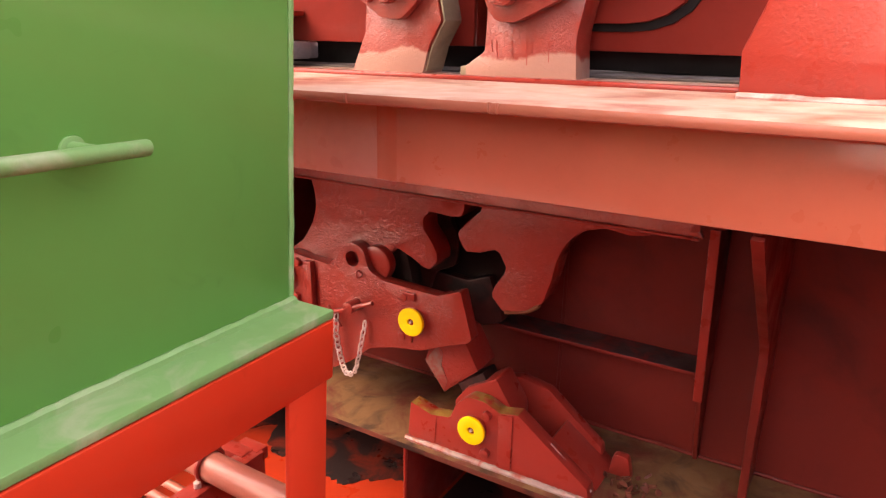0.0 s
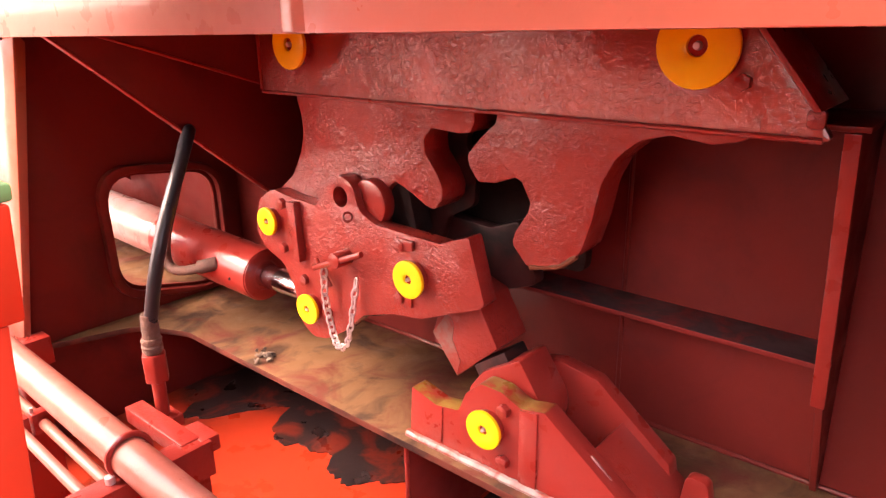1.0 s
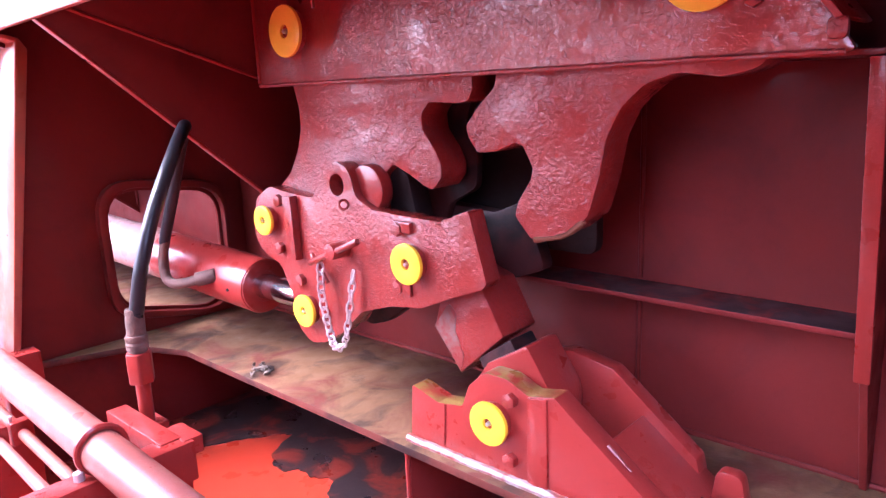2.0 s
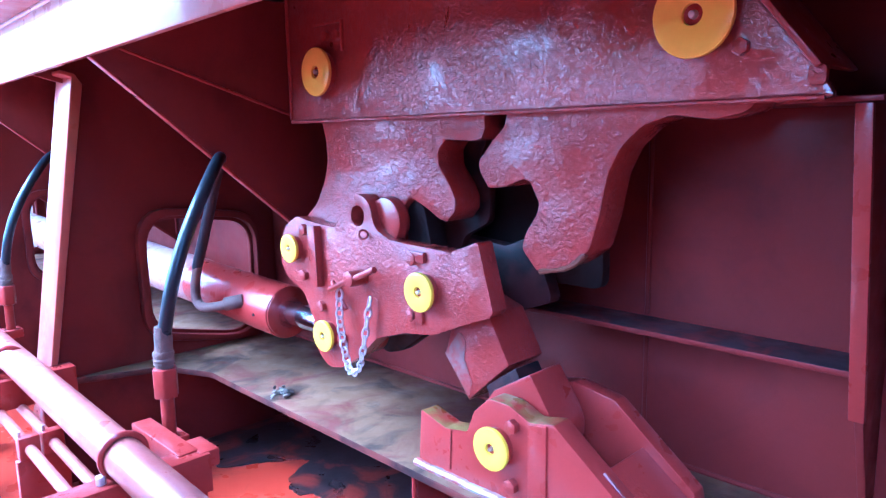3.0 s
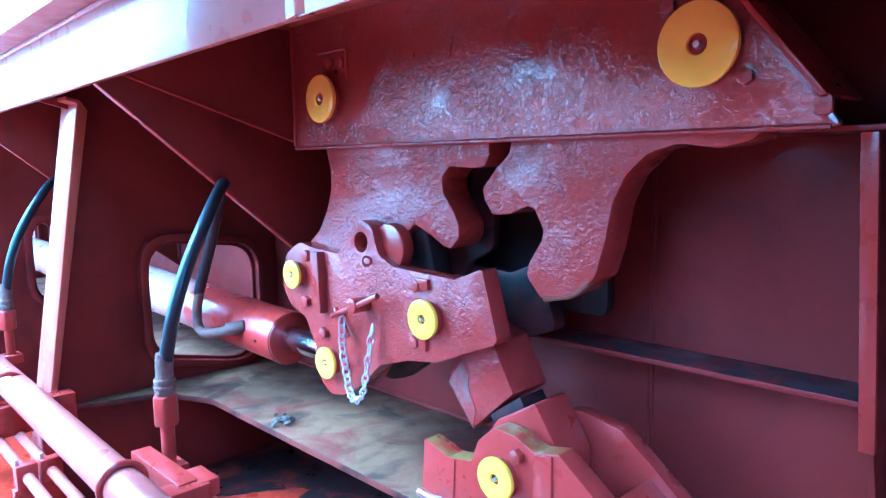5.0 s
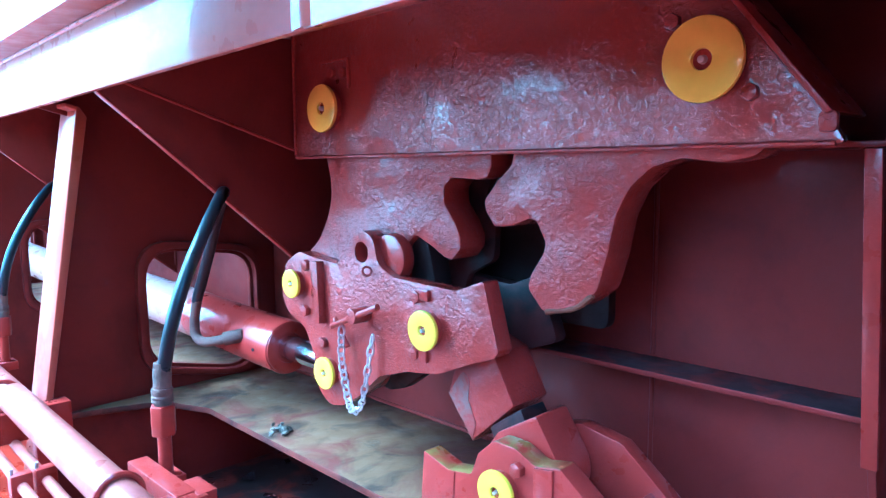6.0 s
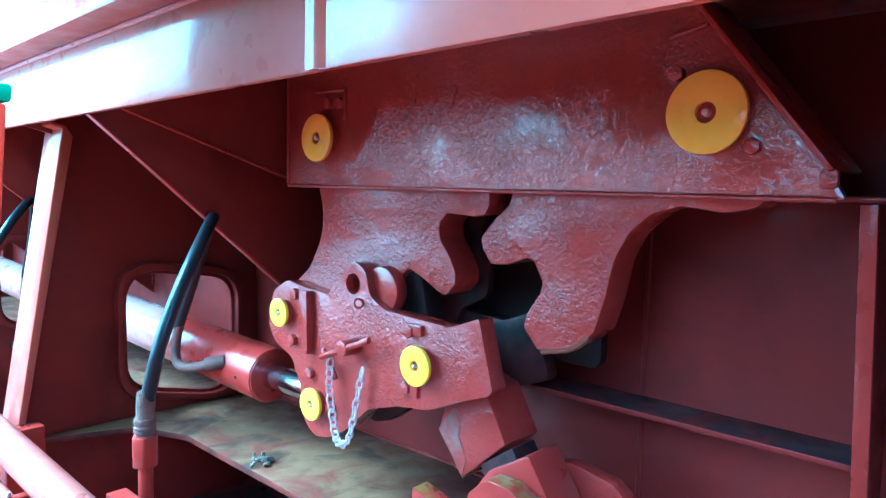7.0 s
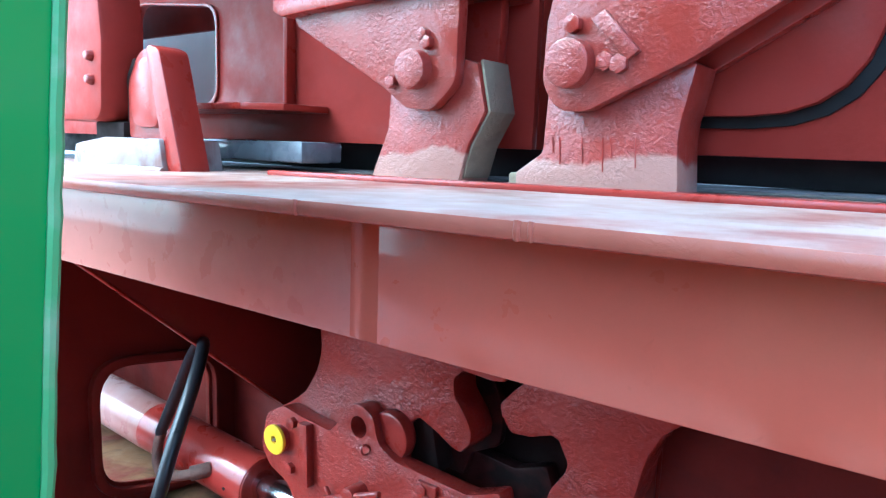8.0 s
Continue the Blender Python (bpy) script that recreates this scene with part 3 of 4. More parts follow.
for x, z in ((-1.583, 0.957), (-1.592, 0.832), (-1.515, 0.757), (-1.427, 0.685), (-1.15, 0.927), (-1.158, 0.795)):
    hexbolt(tl, x, 1.586, z, 0.016, 0.014)
part("keeper_plate", plate([(-1.545, 0.972), (-1.512, 0.974), (-1.506, 0.812), (-1.538, 0.81)], "xz", 1.578, 0.024, bevel=0.002), M_ROUGH, tl)
part("keeper_plate", plate(rnd([(-1.165, 0.945), (-1.11, 0.945), (-1.11, 0.92), (-1.165, 0.92)], 0.004), "xz", 1.59, 0.012, bevel=0.003), M_ROUGH, tl)
part("keeper_plate", plate(rnd([(-1.17, 0.81), (-1.12, 0.81), (-1.12, 0.778), (-1.17, 0.778)], 0.004), "xz", 1.592, 0.01, bevel=0.003), M_ROUGH, tl)
lp = part("locking_pin", rod((-1.338, 1.55, 0.86), (-1.338, 1.602, 0.86), 0.02, 16, 0.003), M_ROUGH, tl, "red locking pin with a cross bar")
part("cross_bar", rod((-1.425, 1.56, 0.822), (-1.245, 1.56, 0.895), 0.008, 12, 0.002), M_ROUGH, lp)
part("guide_bar", rod((-1.448, 1.585, 0.835), (-1.395, 1.585, 0.768), 0.007, 10, 0.002), M_ROUGH, tl)
part("eye_ring", ring((-1.318, 1.588, 0.968), (0.8, -0.3, 0.3), 0.011, 0.003), M_ROUGH, tl)

ch = thing("safety_chain", (-1.33, 1.56, 0.6), "galvanised safety chain hanging in a loop from the locking pin", "chain")


def chain(owner, pts, n):
    path = smooth_path(pts, 12)
    step = (len(path) - 1) / n
    for i in range(n):
        a, b = path[int(i * step)], path[min(int((i + 1) * step), len(path) - 1)]
        c, d = (a + b) / 2, (b - a).normalized()
        s = d.cross(Vector((0, 1, 0))) if i % 2 else Vector((0, 1, 0))
        s = (s * 0.92 + Vector((0.2, 0.3, 0.1))).normalized()
        s = (s - d * s.dot(d)).normalized()
        h, w = (b - a).length * 0.66, 0.0085
        loop = [c + d * h * math.cos(t) + s * w * math.sin(t) for t in [j * math.tau / 12 for j in range(12)]]
        part("chain_link", tube(loop, 0.003, 6, k=0, closed=True), M_GALV, owner)


chain(ch, [(-1.402, 1.572, 0.82), (-1.403, 1.57, 0.75), (-1.395, 1.572, 0.69), (-1.378, 1.57, 0.64), (-1.357, 1.565, 0.618), (-1.332, 1.57, 0.628), (-1.318, 1.572, 0.67), (-1.303, 1.575, 0.74), (-1.29, 1.58, 0.815)], 24)

# toggle arm between link and base
ta = thing("toggle_lever", (-0.9, 1.68, 0.5), "red forged toggle arm with a square block end", "lever")
part("block", plate([(-1.108, 0.699), (-1.034, 0.606), (-0.915, 0.713), (-0.972, 0.815), (-1.03, 0.835), (-1.08, 0.79)], "xz", 1.652, 0.12, bevel=0.005), M_ROUGH, ta, "square red block with a worn end")
part("worn_end", plate([(-1.112, 0.7), (-1.036, 0.603), (-1.03, 0.608), (-1.105, 0.706)], "xz", 1.655, 0.114, bevel=0.002), M_SCUFF, ta, "bare scuffed end face")
part("bare_patch", plate(rnd([(-1.106, 0.7), (-1.062, 0.762, 0.01), (-1.04, 0.745, 0.02), (-1.046, 0.7, 0.02), (-1.022, 0.65, 0.02), (-1.032, 0.612)]), "xz", 1.6508, 0.004, bevel=0), M_BAREEND, ta, "scuffed bare steel patch")
part("neck", plate([(-0.985, 0.65), (-0.9, 0.71), (-0.83, 0.6), (-0.93, 0.55)], "xz", 1.655, 0.08, bevel=0.004), M_OILY_SHADE, ta)
part("eye_end", plate(rnd([(-0.985, 0.60, 0.03), (-0.945, 0.655, 0.01), (-0.845, 0.715, 0.01), (-0.775, 0.61, 0.08), (-0.79, 0.5, 0.06), (-0.88, 0.455, 0.06), (-0.97, 0.5, 0.06)]), "xz", 1.635, 0.105, bevel=0.004), M_RED, ta, "rounded red eye end")

# ---------------------------------------------------------------- base bracket
bb = thing("base_bracket", (-0.85, 1.65, 0.45), "red base bracket of two cheek plates with ochre bare top edges", "bracket")
ck = rnd([(-1.122, 0.45), (-1.112, 0.585, 0.006), (-1.035, 0.563, 0.01), (-0.968, 0.574, 0.012), (-0.948, 0.625, 0.02), (-0.905, 0.665, 0.03), (-0.85, 0.664, 0.03), (-0.8, 0.642, 0.03), (-0.742, 0.655, 0.008), (-0.52, 0.49, 0.006), (-0.51, 0.45)])
part("front_cheek", plate(ck, "xz", 1.575, 0.05, bevel=0.003), M_BARE, bb)
part("rear_cheek", plate(rnd([(-0.98, 0.45), (-0.95, 0.64, 0.03), (-0.82, 0.672, 0.02), (-0.722, 0.655, 0.01), (-0.545, 0.515, 0.01), (-0.53, 0.45)]), "xz", 1.76, 0.04, bevel=0.003), M_RED, bb)
part("slope_plate", plate([(-0.665, 0.56), (-0.655, 0.575), (-0.505, 0.462), (-0.515, 0.45)], "xz", 1.625, 0.17, bevel=0.003), M_RED, bb, "sloping plate between the cheeks")
part("doubler", plate([(-0.80, 0.64), (-0.755, 0.648), (-0.755, 0.46), (-0.80, 0.46)], "xz", 1.57, 0.008, bevel=0.002), M_RED, bb)
pin_disc(bb, -0.88, 1.548, 0.57, 0.0455, 1.575)
for x, z in ((-0.838, 0.625), (-0.84, 0.497)):
    hexbolt(bb, x, 1.56, z, 0.016, 0.014)
# toe welds: the white sky glint is put into their pale colour
part("toe_weld", weld((-1.125, 1.57, 0.453), (-0.51, 1.57, 0.453), 0.011, 60), M_WELD_SHEEN, bb, "weld along the foot, coloured pale for sky reflections")
part("toe_weld", weld((-0.515, 1.6, 0.47), (-0.645, 1.6, 0.58), 0.006, 18), M_WELD_SHEEN, bb)
part("drip", rod((-1.015, 1.574, 0.565), (-1.02, 1.574, 0.47), 0.002, 6), M_ROUGH, bb)
lb = thing("lashing_eye", (-0.47, 1.75, 0.45), "small red pad eye welded on the stringer", "pad eye")
part("eye", plate(rnd([(-0.51, 0.45), (-0.5, 0.52, 0.02), (-0.455, 0.52, 0.02), (-0.44, 0.45)]), "xz", 1.74, 0.03, bevel=0.004), M_RED, lb)


def clump(name, at, r, n, mat, label, category, flat=0.5):
    bm = bmesh.new()
    for _ in range(n):
        p = Vector(at) + Vector((random.gauss(0, r * 0.5), random.gauss(0, r * 0.4), abs(random.gauss(0, r * 0.18)) + 0.004))
        s = r * random.uniform(0.12, 0.36)
        m = Matrix.LocRotScale(p, Euler([random.uniform(0, 6) for _ in range(3)]), (s, s * random.uniform(.4, 1), s * flat))
        bmesh.ops.create_icosphere(bm, subdivisions=1, radius=1, matrix=m)
    for v in bm.verts:
        v.co += Vector([random.uniform(-1, 1) * r * 0.05 for _ in range(3)])
    return solo(name, bm, mat, label, category, kind="stuff")


clump("debris_heap", (-1.742, 1.6, 0.45), 0.035, 26, M_GRIT, "small heap of grey dirty debris on the stringer plate", "debris")
clump("debris_heap", (-0.43, 1.7, 0.45), 0.06, 30, M_LEDGE, "ochre dirt gathered behind the base bracket", "debris", 0.3)
clump("debris_heap", (-2.2, 1.07, DECK), 0.05, 24, M_GALV, "pale paint flakes lying on the deck", "debris", 0.3)

# ---------------------------------------------------------------- hydraulic cylinder and hose
hc = thing("hydraulic_cylinder", (-2.3, 1.69, 0.66), "red hydraulic cylinder with a chrome rod through the stay's cut-out", "cylinder")
A, B = Vector((-3.3, 1.69, 0.715)), Vector((-1.83, 1.69, 0.668))
part("barrel", rod(A, B, 0.083, 40, 0.005), M_RED, hc)
# added skin over the barrel, sky reflection painted as a pale colour
part("barrel_sleeve", rod(A.lerp(B, 0.05), A.lerp(B, 0.62), 0.0845, 40, 0.004), M_SLEEVE, hc, "barrel section coloured pale for the sky's reflection")
part("gland", plate(circle(1.69, 0.668, 0.078, 36), "yz", -1.832, 0.006, (circle(1.69, 0.668, 0.046, 28),), 0.0015), M_RED, hc)
part("rod", rod(B - Vector((0.02, 0, 0)), (-1.52, 1.69, 0.672), 0.037, 32, 0.002), M_CHROME, hc, "polished chrome piston rod")
part("rod_eye", rod((-1.487, 1.648, 0.675), (-1.487, 1.75, 0.675), 0.068, 28, 0.004), M_RED, hc)
for x, a in ((-1.9, 0.2),):
    part("plug", rod((x, 1.615, 0.665), (x, 1.604, 0.664), 0.005, 10), M_BLACK, hc)
part("port", rod((-1.98, 1.62, 0.695), (-2.015, 1.572, 0.685), 0.022, 16, 0.003), M_TAPE, hc, "hose port fitting")

hh = thing("hydraulic_hose", (-1.63, 1.21, 0.5), "black hydraulic hose looping from a red standpipe to the cylinder", "hose", "hydraulic hoses")
part("hose", tube([(-1.627, 1.21, 0.72), (-1.607, 1.235, 0.86), (-1.625, 1.29, 0.98), (-1.685, 1.385, 1.1), (-1.775, 1.467, 1.152), (-1.885, 1.505, 1.09), (-2.0, 1.525, 0.95), (-2.1, 1.53, 0.8)], 0.0165, 14), M_RUBBER, hh)
part("sleeve", tube([(-1.625, 1.208, 0.65), (-1.627, 1.21, 0.69), (-1.628, 1.213, 0.76)], 0.021, 14, 0.06), M_TAPE, hh, "grey tape wrapped round the hose end")
part("sleeve_band", tube([(-1.625, 1.208, 0.668), (-1.626, 1.209, 0.7)], 0.0245, 14, 0.05), M_TAPE, hh)
part("elbow", tube([(-2.09, 1.53, 0.815), (-2.118, 1.53, 0.75), (-2.12, 1.53, 0.695), (-2.095, 1.535, 0.672), (-2.05, 1.55, 0.675), (-2.01, 1.575, 0.685)], 0.0155, 12), M_TAPE, hh, "grey elbow fitting at the cylinder")
part("collar", rod((-1.625, 1.208, 0.585), (-1.625, 1.208, 0.66), 0.031, 6, 0.005), M_RED, hh, "red painted hexagonal hose nut")
part("standpipe", rod((-1.625, 1.208, 0.47), (-1.625, 1.208, 0.59), 0.0165, 16), M_RED, hh)
part("standpipe_foot", box(-1.66, -1.59, 1.178, 1.242, 0.455, 0.487, 0.003), M_RED, hh)
copy_thing(hh, pose(-3.06, 1.21, 0.5))
copy_thing(hc, pose(-3.73, 1.69, 0.66))

# ---------------------------------------------------------------- pipework along the deck
def deck_pipe(y, z, r, mat, label):
    p = thing("deck_pipe", (-2, y, z - r), label, "pipe", "deck pipes")
    part("pipe", rod((-9, y + 0.028 * 7.5, z - 0.01), (3, y - 0.028 * 4.5, z), r, 28), mat, p)
    return p


deck_pipe(1.022, 0.572, 0.041, M_PIPE, "thick pale red painted pipe on cross bars above the deck")
for y, z in ((0.96, 0.44), (1.015, 0.44)):
    deck_pipe(y, z, 0.0135, M_PIPE, "thin pale red pipe running beside the thick pipe")
for y, z, r in ((0.775, 0.475, 0.027), (0.70, 0.475, 0.027)):
    deck_pipe(y, z, r, M_PIPE, "pale red painted pipe above the deck")


def pipe_support(x):
    s = thing("pipe_support", (x, 0.9, DECK), "red angle-bar pipe support with a ring clamp", "support", "pipe supports")
    part("cross_bar", box(x - 0.03, x + 0.03, 0.55, 1.19, 0.44, 0.528, 0.003), M_RED, s)
    part("leg", box(x - 0.025, x + 0.025, 1.09, 1.14, DECK, 0.47, 0.003), M_RED, s)
    part("leg", box(x - 0.025, x + 0.025, 0.58, 0.63, DECK, 0.47, 0.003), M_RED, s)
    part("ring_clamp", ring((x, 1.022 - 0.028 * (x + 1.5), 0.572), (1, -0.028, 0), 0.045, 0.007), M_RED, s, "round bar clamp over the pipe")
    part("clamp_nut", rod((x, 0.972, 0.526), (x, 0.972, 0.545), 0.011, 6, 0.002), M_GALV, s)
    return s


ps = pipe_support(-1.4)
for x in (-2.27, -3.4, -4.6, 0.3):
    copy_thing(ps, pose(x, 0.9, DECK))
sb = thing("support_block", (-1.52, 1.18, DECK), "notched red support bar beside the standpipe", "support")
part("bar", box(-1.66, -1.40, 1.13, 1.178, 0.49, 0.532, 0.004), M_RED, sb)
part("notch_block", box(-1.47, -1.38, 1.17, 1.215, 0.49, 0.53, 0.004), M_RED, sb)
part("post", box(-1.47, -1.42, 1.15, 1.2, DECK, 0.49, 0.003), M_RED, sb)


def thin_clamp(x):
    c = thing("pipe_clamp", (x, 0.99, DECK), "red block clamp holding the two thin pipes", "clamp", "pipe clamps")
    for y in (0.972, 1.028):
        part("clamp_block", box(x - 0.016, x + 0.016, y - 0.026, y + 0.024, 0.41, 0.47, 0.004), M_RED, c)
        part("clamp_bolt", rod((x, y - 0.02, 0.4), (x, y - 0.02, 0.485), 0.005, 8), M_GALV, c)
    part("foot_bar", box(x - 0.012, x + 0.012, 0.94, 1.06, DECK, 0.41, 0.003), M_RED, c)
    return c


tc = thin_clamp(-1.93)
copy_thing(tc, pose(-1.2, 0.96, DECK))
copy_thing(tc, pose(-2.9, 1.01, DECK))
pf = thing("round_flange", (-2.55, 0.93, DECK), "pale red round pipe flange standing above the deck", "flange")
part("flange", rod((-2.55, 0.9, 0.25), (-2.55, 0.94, 0.25), 0.11, 32, 0.004), M_RAIL, pf)
part("neck", rod((-2.55, 0.92, DECK), (-2.55, 0.92, 0.25), 0.05, 20), M_RED, pf)

# ---------------------------------------------------------------- green locker on a red stand
LZ = 1.32
gl = thing("green_locker", (-1.2, 0.1, LZ), "green painted sheet steel locker on a red frame", "locker")
part("body", box(-1.72, -0.728, -0.95, 0.668, LZ, 2.7, 0.012), M_GREEN, gl)
part("ledge", box(-1.75, -0.655, -0.98, 0.678, LZ - 0.012, LZ + 0.002, 0.003), M_GREENW, gl, "scuffed pale green bottom ledge")
part("seam", weld((-0.726, -0.94, LZ + 0.003), (-0.726, 0.668, LZ + 0.003), 0.009, 120), M_GREENW, gl)
part("corner_seam", weld((-0.73, 0.666, LZ), (-0.73, 0.666, 2.7), 0.005, 90), M_GREENW, gl)
gh = part("grab_handle", rod((-0.683, -0.5, 1.615), (-0.683, 0.395, 1.598), 0.0095, 14, 0.003), M_GREENW, gl, "round green grab bar")
for y, z in ((0.335, 1.599), (-0.45, 1.614)):
    part("standoff", rod((-0.683, y, z), (-0.73, y, z), 0.0095, 12), M_GREENW, gh)
    part("standoff_pad", plate(circle(y, z, 0.015, 20), "yz", -0.729, 0.005, bevel=0.001), M_GREENW, gh, "scuffed round weld pad")
gst = thing("locker_stand", (-1.2, 0.1, DECK), "bright red welded square-tube stand under the locker", "stand")
for x0, x1 in ((-0.664, -0.652), (-1.75, -1.738)):
    part("top_rail", box(x0, x1, -0.97, 0.674, LZ - 0.105, LZ - 0.013, 0.003), M_STAND, gst)
for y in (-0.97, 0.662):
    part("end_rail", box(-1.737, -0.665, y, y + 0.012, LZ - 0.105, LZ - 0.013, 0.003), M_STAND, gst)
for x, y, sx, sy in ((-0.654, 0.662, -1, -1), (-1.748, 0.662, 1, -1), (-0.654, -0.958, -1, 1), (-1.748, -0.958, 1, 1)):
    leg = [(x, y), (x + sx * 0.07, y), (x + sx * 0.07, y + sy * 0.009), (x + sx * 0.009, y + sy * 0.009), (x + sx * 0.009, y + sy * 0.082), (x, y + sy * 0.082)]
    part("leg", plate(leg, "xy", DECK, LZ - 0.105 - DECK, bevel=0.002), M_STAND, gst, "red angle-bar leg")

# both lean a little with the sheer of the deck
for ob in (*gl.children_recursive, *gst.children_recursive):
    for v in ob.data.vertices:
        v.co.y += 0.068 * (v.co.z - LZ)

# ---------------------------------------------------------------- hatch covers above the rail
h1 = thing("hatch_cover", (-1.8, 1.85, 1.66), "red steel hatch cover panel with a rounded opening", "hatch cover", "hatch covers")
op = rnd([(-2.7, 1.775), (-2.222, 1.775), (-2.222, 2.07), (-2.7, 2.12)], 0.07)
part("side_plate", plate([(-4.5, 1.665), (-1.056, 1.665), (-1.056, 3.0), (-4.5, 3.0)], "xz", 1.82, 0.02, (op,), 0.003), M_HATCH, h1)
part("end_plate", box(-1.081, -1.056, 1.841, 3.2, 1.665, 3.0), M_RED, h1)
# backing panel whose pale colour stands for sky sheen in the opening
part("inner_panel", box(-4.5, -1.4, 2.25, 2.27, 1.76, 3.0), M_WHITE, h1, "panel behind the opening, coloured pale for reflected sky")
# invented strip that makes the upper part of the opening dark
part("inner_stiffener", box(-4.5, -1.4, 2.05, 2.07, 2.06, 2.4), M_WALL, h1, "dark strip added for the shade at the top of the opening")
part("opening_rim", plate(rnd([(-2.712, 1.763), (-2.21, 1.763), (-2.21, 2.08), (-2.712, 2.13)], 0.075), "xz", 1.812, 0.03, (op,), 0.003), M_RED, h1)
part("rib", box(-1.858, -1.842, 1.785, 1.819, 1.762, 3.0), M_RED, h1)
part("foot_flange", plate([(-2.5, 1.815), (-2.5, 1.6), (-1.8, 1.6), (-1.7, 1.66), (-1.7, 1.815)], "xy", 1.742, 0.018), M_RED, h1)
part("skid", box(-2.2, -1.63, 1.66, 1.8, 1.61, 1.665, 0.008), M_SKID, h1, "wet blue-grey skid pad")
ckl = rnd([(-1.6, 1.975), (-1.575, 1.93), (-1.29, 1.78, 0.02), (-1.235, 1.742, 0.03), (-1.165, 1.735, 0.05), (-1.105, 1.79, 0.05), (-1.1, 1.975)])
part("hinge_cheek", plate(ckl, "xz", 1.6, 0.03, bevel=0.004), M_CRUST, h1, "triangular red hinge cheek")
part("hinge_cheek", plate(ckl, "xz", 1.745, 0.03, bevel=0.004), M_RED, h1)
part("cheek_top", plate([(-1.63, 1.965), (-1.6, 1.95), (-1.07, 1.975), (-1.07, 2.0), (-1.63, 1.99)], "xz", 1.57, 0.25, bevel=0.004), M_RED, h1)
part("hinge_pin", rod((-1.205, 1.572, 1.818), (-1.205, 1.78, 1.818), 0.04, 28, 0.006), M_CRUST, h1)
for x, z in ((-1.185, 1.885), (-1.268, 1.795), (-1.175, 1.87)):
    hexbolt(h1, x, 1.585, z, 0.015)

# out of view: added to shade the hinge and panel below
part("top_overhang", box(-4.5, -1.056, 1.28, 1.82, 2.42, 2.45), M_RED, h1, "plate added above the view to shade the hatch side")
h2 = thing("hatch_cover", (0.0, 1.85, 1.66), "red steel hatch cover panel with a raised rounded plate", "hatch cover", "hatch covers")
part("side_plate", box(-1.015, 4.0, 1.82, 1.84, 1.665, 3.0), M_HATCH, h2)
part("end_plate", box(-1.015, -0.99, 1.841, 3.2, 1.665, 3.0), M_RED, h2)
part("raised_plate", plate(rnd([(-0.86, 1.735), (-0.405, 1.735, 0.2), (-0.405, 2.6), (-0.86, 2.6)]), "xz", 1.775, 0.03, bevel=0.004), M_HATCH, h2, "raised plate with a big rounded corner")
# the shadow line round the raised plate, drawn as a black rim
part("raised_seam", plate(rnd([(-0.88, 1.715), (-0.385, 1.715, 0.215), (-0.385, 2.6), (-0.88, 2.6)]), "xz", 1.806, 0.013, bevel=0.002), M_BLACK, h2, "black rim standing for the shade round the raised plate")
ck2 = rnd([(-0.87, 2.05), (-0.905, 1.89, 0.03), (-0.91, 1.785, 0.06), (-0.88, 1.735, 0.05), (-0.82, 1.733, 0.05), (-0.642, 1.815, 0.2), (-0.44, 1.935), (-0.38, 2.05)])
part("hinge_cheek", plate(ck2, "xz", 1.6, 0.03, bevel=0.004), M_CRUST, h2, "broad red hinge cheek")
part("hinge_cheek", plate(ck2, "xz", 1.742, 0.03, bevel=0.004), M_RED, h2)
part("hinge_pin", rod((-0.85, 1.572, 1.814), (-0.85, 1.77, 1.814), 0.043, 28, 0.006), M_CRUST, h2)
part("keeper_plate", plate([(-0.815, 1.885), (-0.79, 1.9), (-0.725, 1.83), (-0.745, 1.815)], "xz", 1.588, 0.013, bevel=0.003), M_CRUST, h2)
for x, z in ((-0.85, 1.88), (-0.785, 1.815), (-0.76, 1.81)):
    hexbolt(h2, x, 1.585, z, 0.017)
for x0, x1 in ((-4.5, -1.06), (-1.015, 4.0)):
    solo("hatch_seal", box(x0, x1, 1.9, 1.96, 1.61 if x0 > -2 else 1.59, 1.668, 0.004), M_BLACK, "black rubber seal under the hatch cover", "seal", "hatch seals")
# same added shading plate above the right panel
part("top_overhang", box(-1.015, 4.0, 1.28, 1.82, 2.42, 2.45), M_RED, h2, "plate added above the view to shade the hatch side")
a1 = thing("hatch_stopper", (-1.2, 1.67, 1.6), "red hatch stopper post with a worn bare foot and grey side", "stopper", "hatch stoppers")
part("arm", plate(rnd([(-1.305, 1.79), (-1.311, 1.70, 0.03), (-1.36, 1.59), (-1.114, 1.59), (-1.093, 1.668, 0.01), (-1.054, 1.736, 0.01), (-1.077, 1.83), (-1.2, 1.86)]), "xz", 1.633, 0.105, bevel=0.003), M_FOOT, a1)
part("worn_side", plate([(-1.11, 1.602), (-1.091, 1.669), (-1.052, 1.736), (-1.075, 1.835), (-1.068, 1.838), (-1.045, 1.736), (-1.085, 1.667), (-1.104, 1.602)], "xz", 1.64, 0.09, bevel=0.002), M_STEEL, a1, "bare grey side face")
a2 = thing("hatch_stopper", (-0.8, 1.67, 1.6), "red hatch stopper post with a worn bare foot", "stopper", "hatch stoppers")
part("foot_pad", box(-1.0, -0.93, 1.645, 1.72, 1.595, 1.62, 0.004), M_STEEL, a2, "bare grey foot")
part("arm", plate(rnd([(-0.914, 1.77), (-0.92, 1.66, 0.02), (-0.976, 1.622, 0.01), (-0.976, 1.592), (-0.66, 1.592), (-0.668, 1.7, 0.2), (-0.645, 1.81), (-0.75, 1.86)]), "xz", 1.633, 0.1, bevel=0.003), M_FOOT, a2)

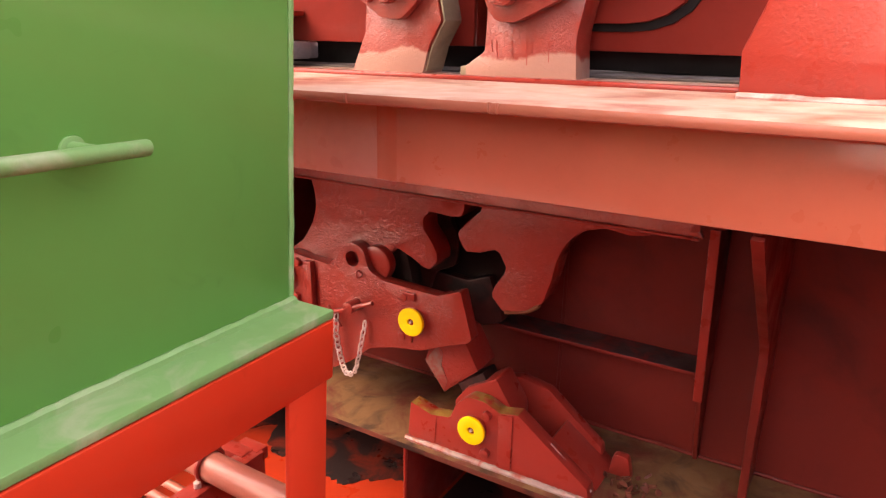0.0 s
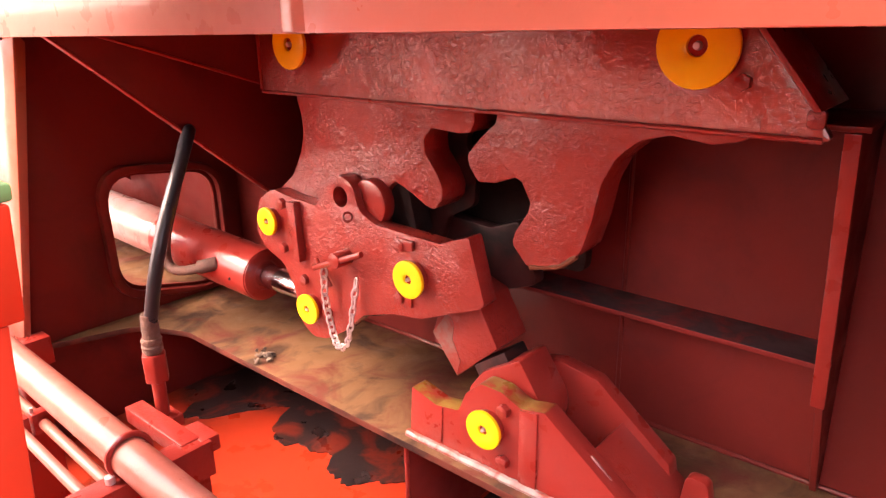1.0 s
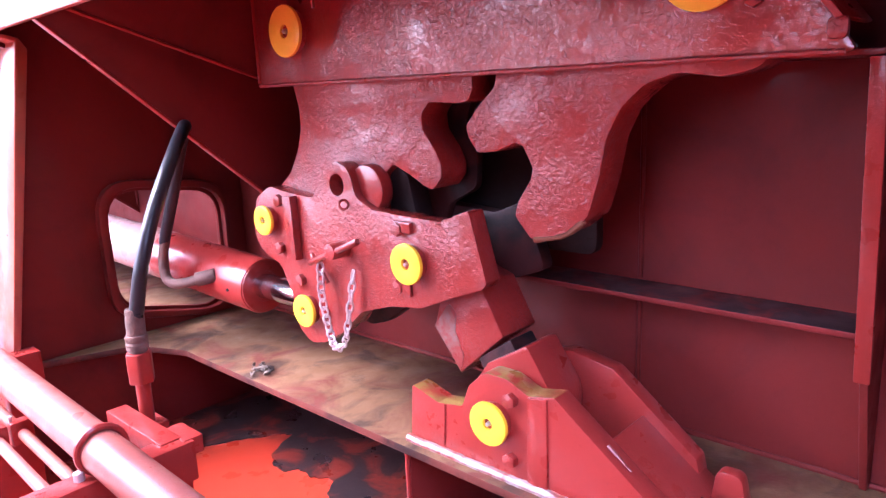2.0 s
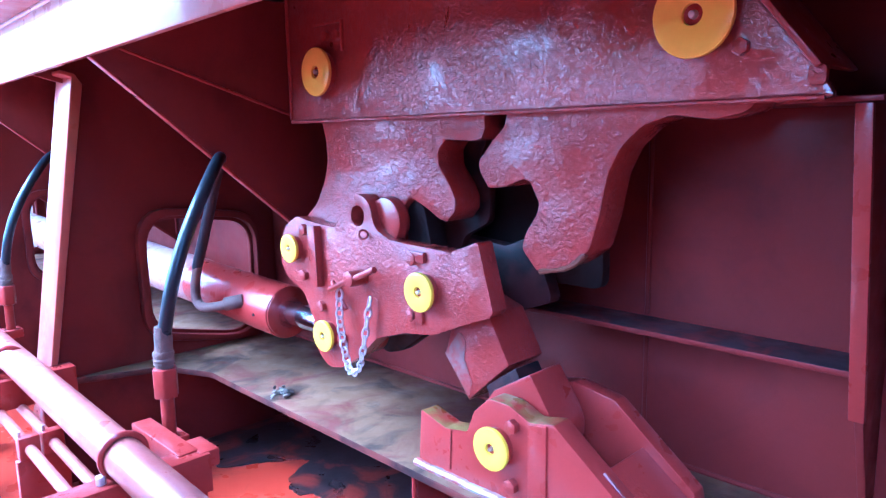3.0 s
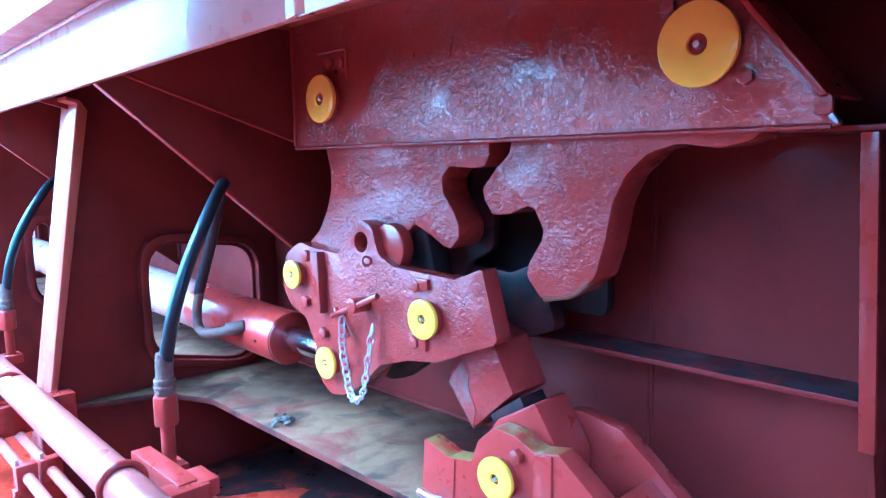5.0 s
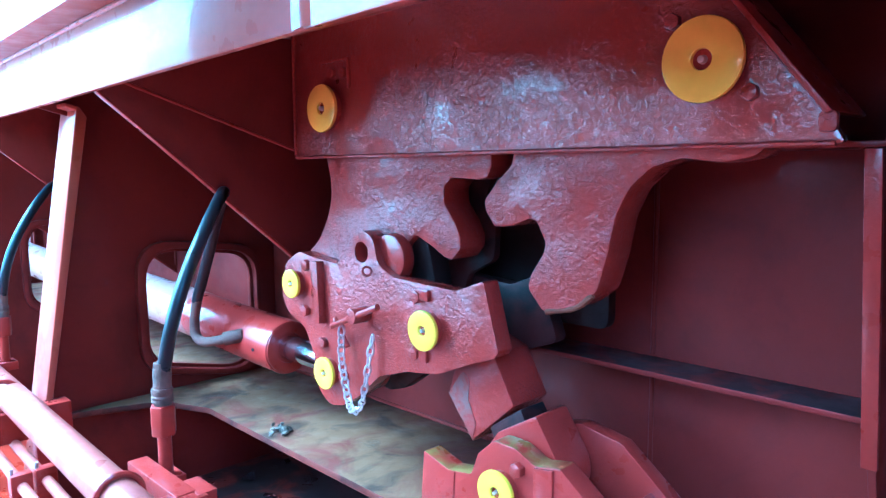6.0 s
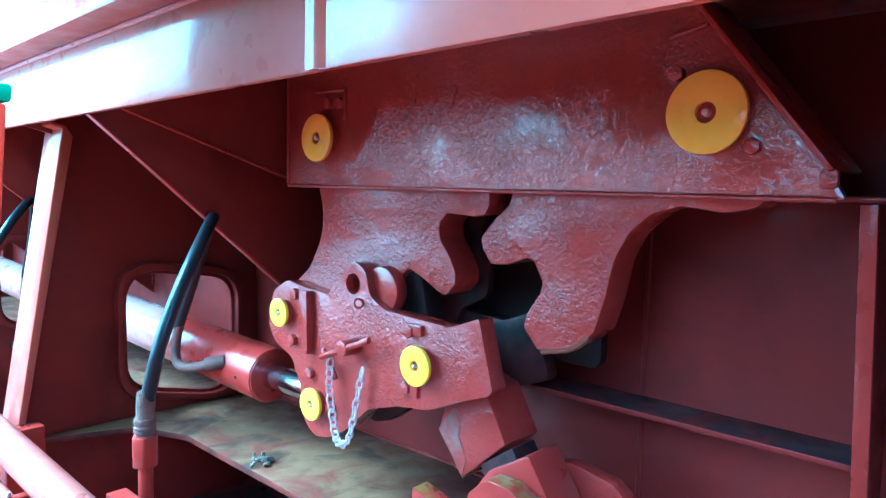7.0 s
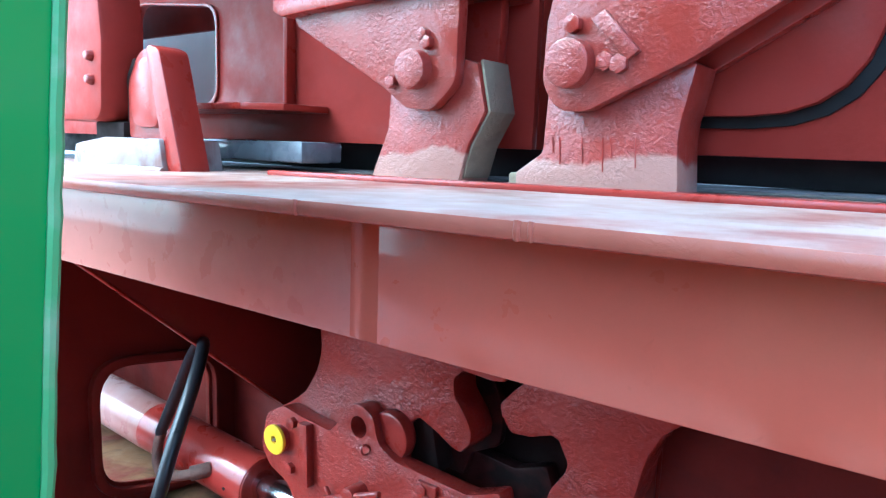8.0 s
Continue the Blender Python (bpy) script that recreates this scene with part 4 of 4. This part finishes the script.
for x, z in ((-0.9, 0.03), (-0.885, 0.05), (-0.84, 0.045), (-0.8, 0.06), (-0.785, 0.035), (-0.74, 0.05)):
    part("drip", rod((x, 1.632, 1.69), (x + 0.004, 1.632, 1.69 - z), 0.001, 6), M_RED, a2, "run of red paint")

pl = thing("pedestal_lug", (-1.9, 1.45, 1.6), "red pedestal lug with a pale weathered foot on the flange", "lug")
part("foot", plate(rnd([(-2.28, 1.572), (-2.26, 1.64, 0.02), (-2.1, 1.66, 0.02), (-1.83, 1.66, 0.01), (-1.81, 1.572)]), "xz", 1.39, 0.17, bevel=0.012), M_FOOTPALE, pl, "pale weathered foot")
part("foot_weld", weld((-2.29, 1.386, 1.575), (-1.8, 1.386, 1.582), 0.012, 40), M_FOOTPALE, pl)
part("cheek", plate(rnd([(-2.05, 1.65, 0.03), (-2.05, 1.8, 0.09), (-1.99, 1.888, 0.09), (-1.885, 1.885, 0.04), (-1.83, 1.65, 0.03)]), "xz", 1.43, 0.07, bevel=0.016), M_CRUST, pl)
part("cheek_boss", plate(rnd([(-2.0, 1.685, 0.05), (-2.005, 1.8, 0.06), (-1.96, 1.86, 0.05), (-1.9, 1.858, 0.02), (-1.87, 1.685, 0.03)]), "xz", 1.414, 0.03, bevel=0.01), M_RED, pl, "raised rounded face of the cheek")
part("greasy_face", plate(rnd([(-2.075, 1.67), (-2.075, 1.82, 0.05), (-2.03, 1.88, 0.04), (-2.0, 1.67)]), "xz", 1.445, 0.06, bevel=0.008), M_GREASE_SHADE, pl, "black greasy bearing face")
part("cheek_edge", plate(rnd([(-1.91, 1.89, 0.02), (-1.845, 1.872, 0.03), (-1.756, 1.58), (-1.825, 1.58)]), "xz", 1.404, 0.08, bevel=0.007), M_RED, pl, "glossy red edge band")
kl = thing("hinge_link", (-2.2, 1.42, 1.66), "red hinge link block with two domed bolts", "link")
part("block", plate(rnd([(-2.34, 1.7, 0.03), (-2.09, 1.7, 0.05), (-2.075, 1.9, 0.1), (-2.12, 2.3), (-2.36, 2.3)]), "xz", 1.38, 0.12, bevel=0.012), M_HATCH, kl)
part("lower_block", box(-2.2, -2.05, 1.42, 1.5, 1.62, 1.7, 0.006), M_GREASE_SHADE, kl)
for z in (1.806, 1.866):
    part("domed_bolt", rod((-2.127, 1.362, z), (-2.127, 1.384, z), 0.011, 14, 0.004, 0.016), M_CRUST, kl)
fb = thing("flange_bracket", (0.1, 1.37, 1.6), "bright red bracket plate standing on the rail flange", "bracket")
part("plate", plate(rnd([(-0.238, 1.6), (-0.243, 1.69, 0.02), (-0.12, 2.02), (1.2, 2.02), (1.2, 1.6)]), "xz", 1.36, 0.02, bevel=0.004), M_RED, fb)
part("foot_weld", weld((-0.24, 1.352, 1.606), (1.2, 1.352, 1.62), 0.012, 60), M_WELD_SHEEN, fb, "thick weld at the foot, coloured pale for sky reflections")
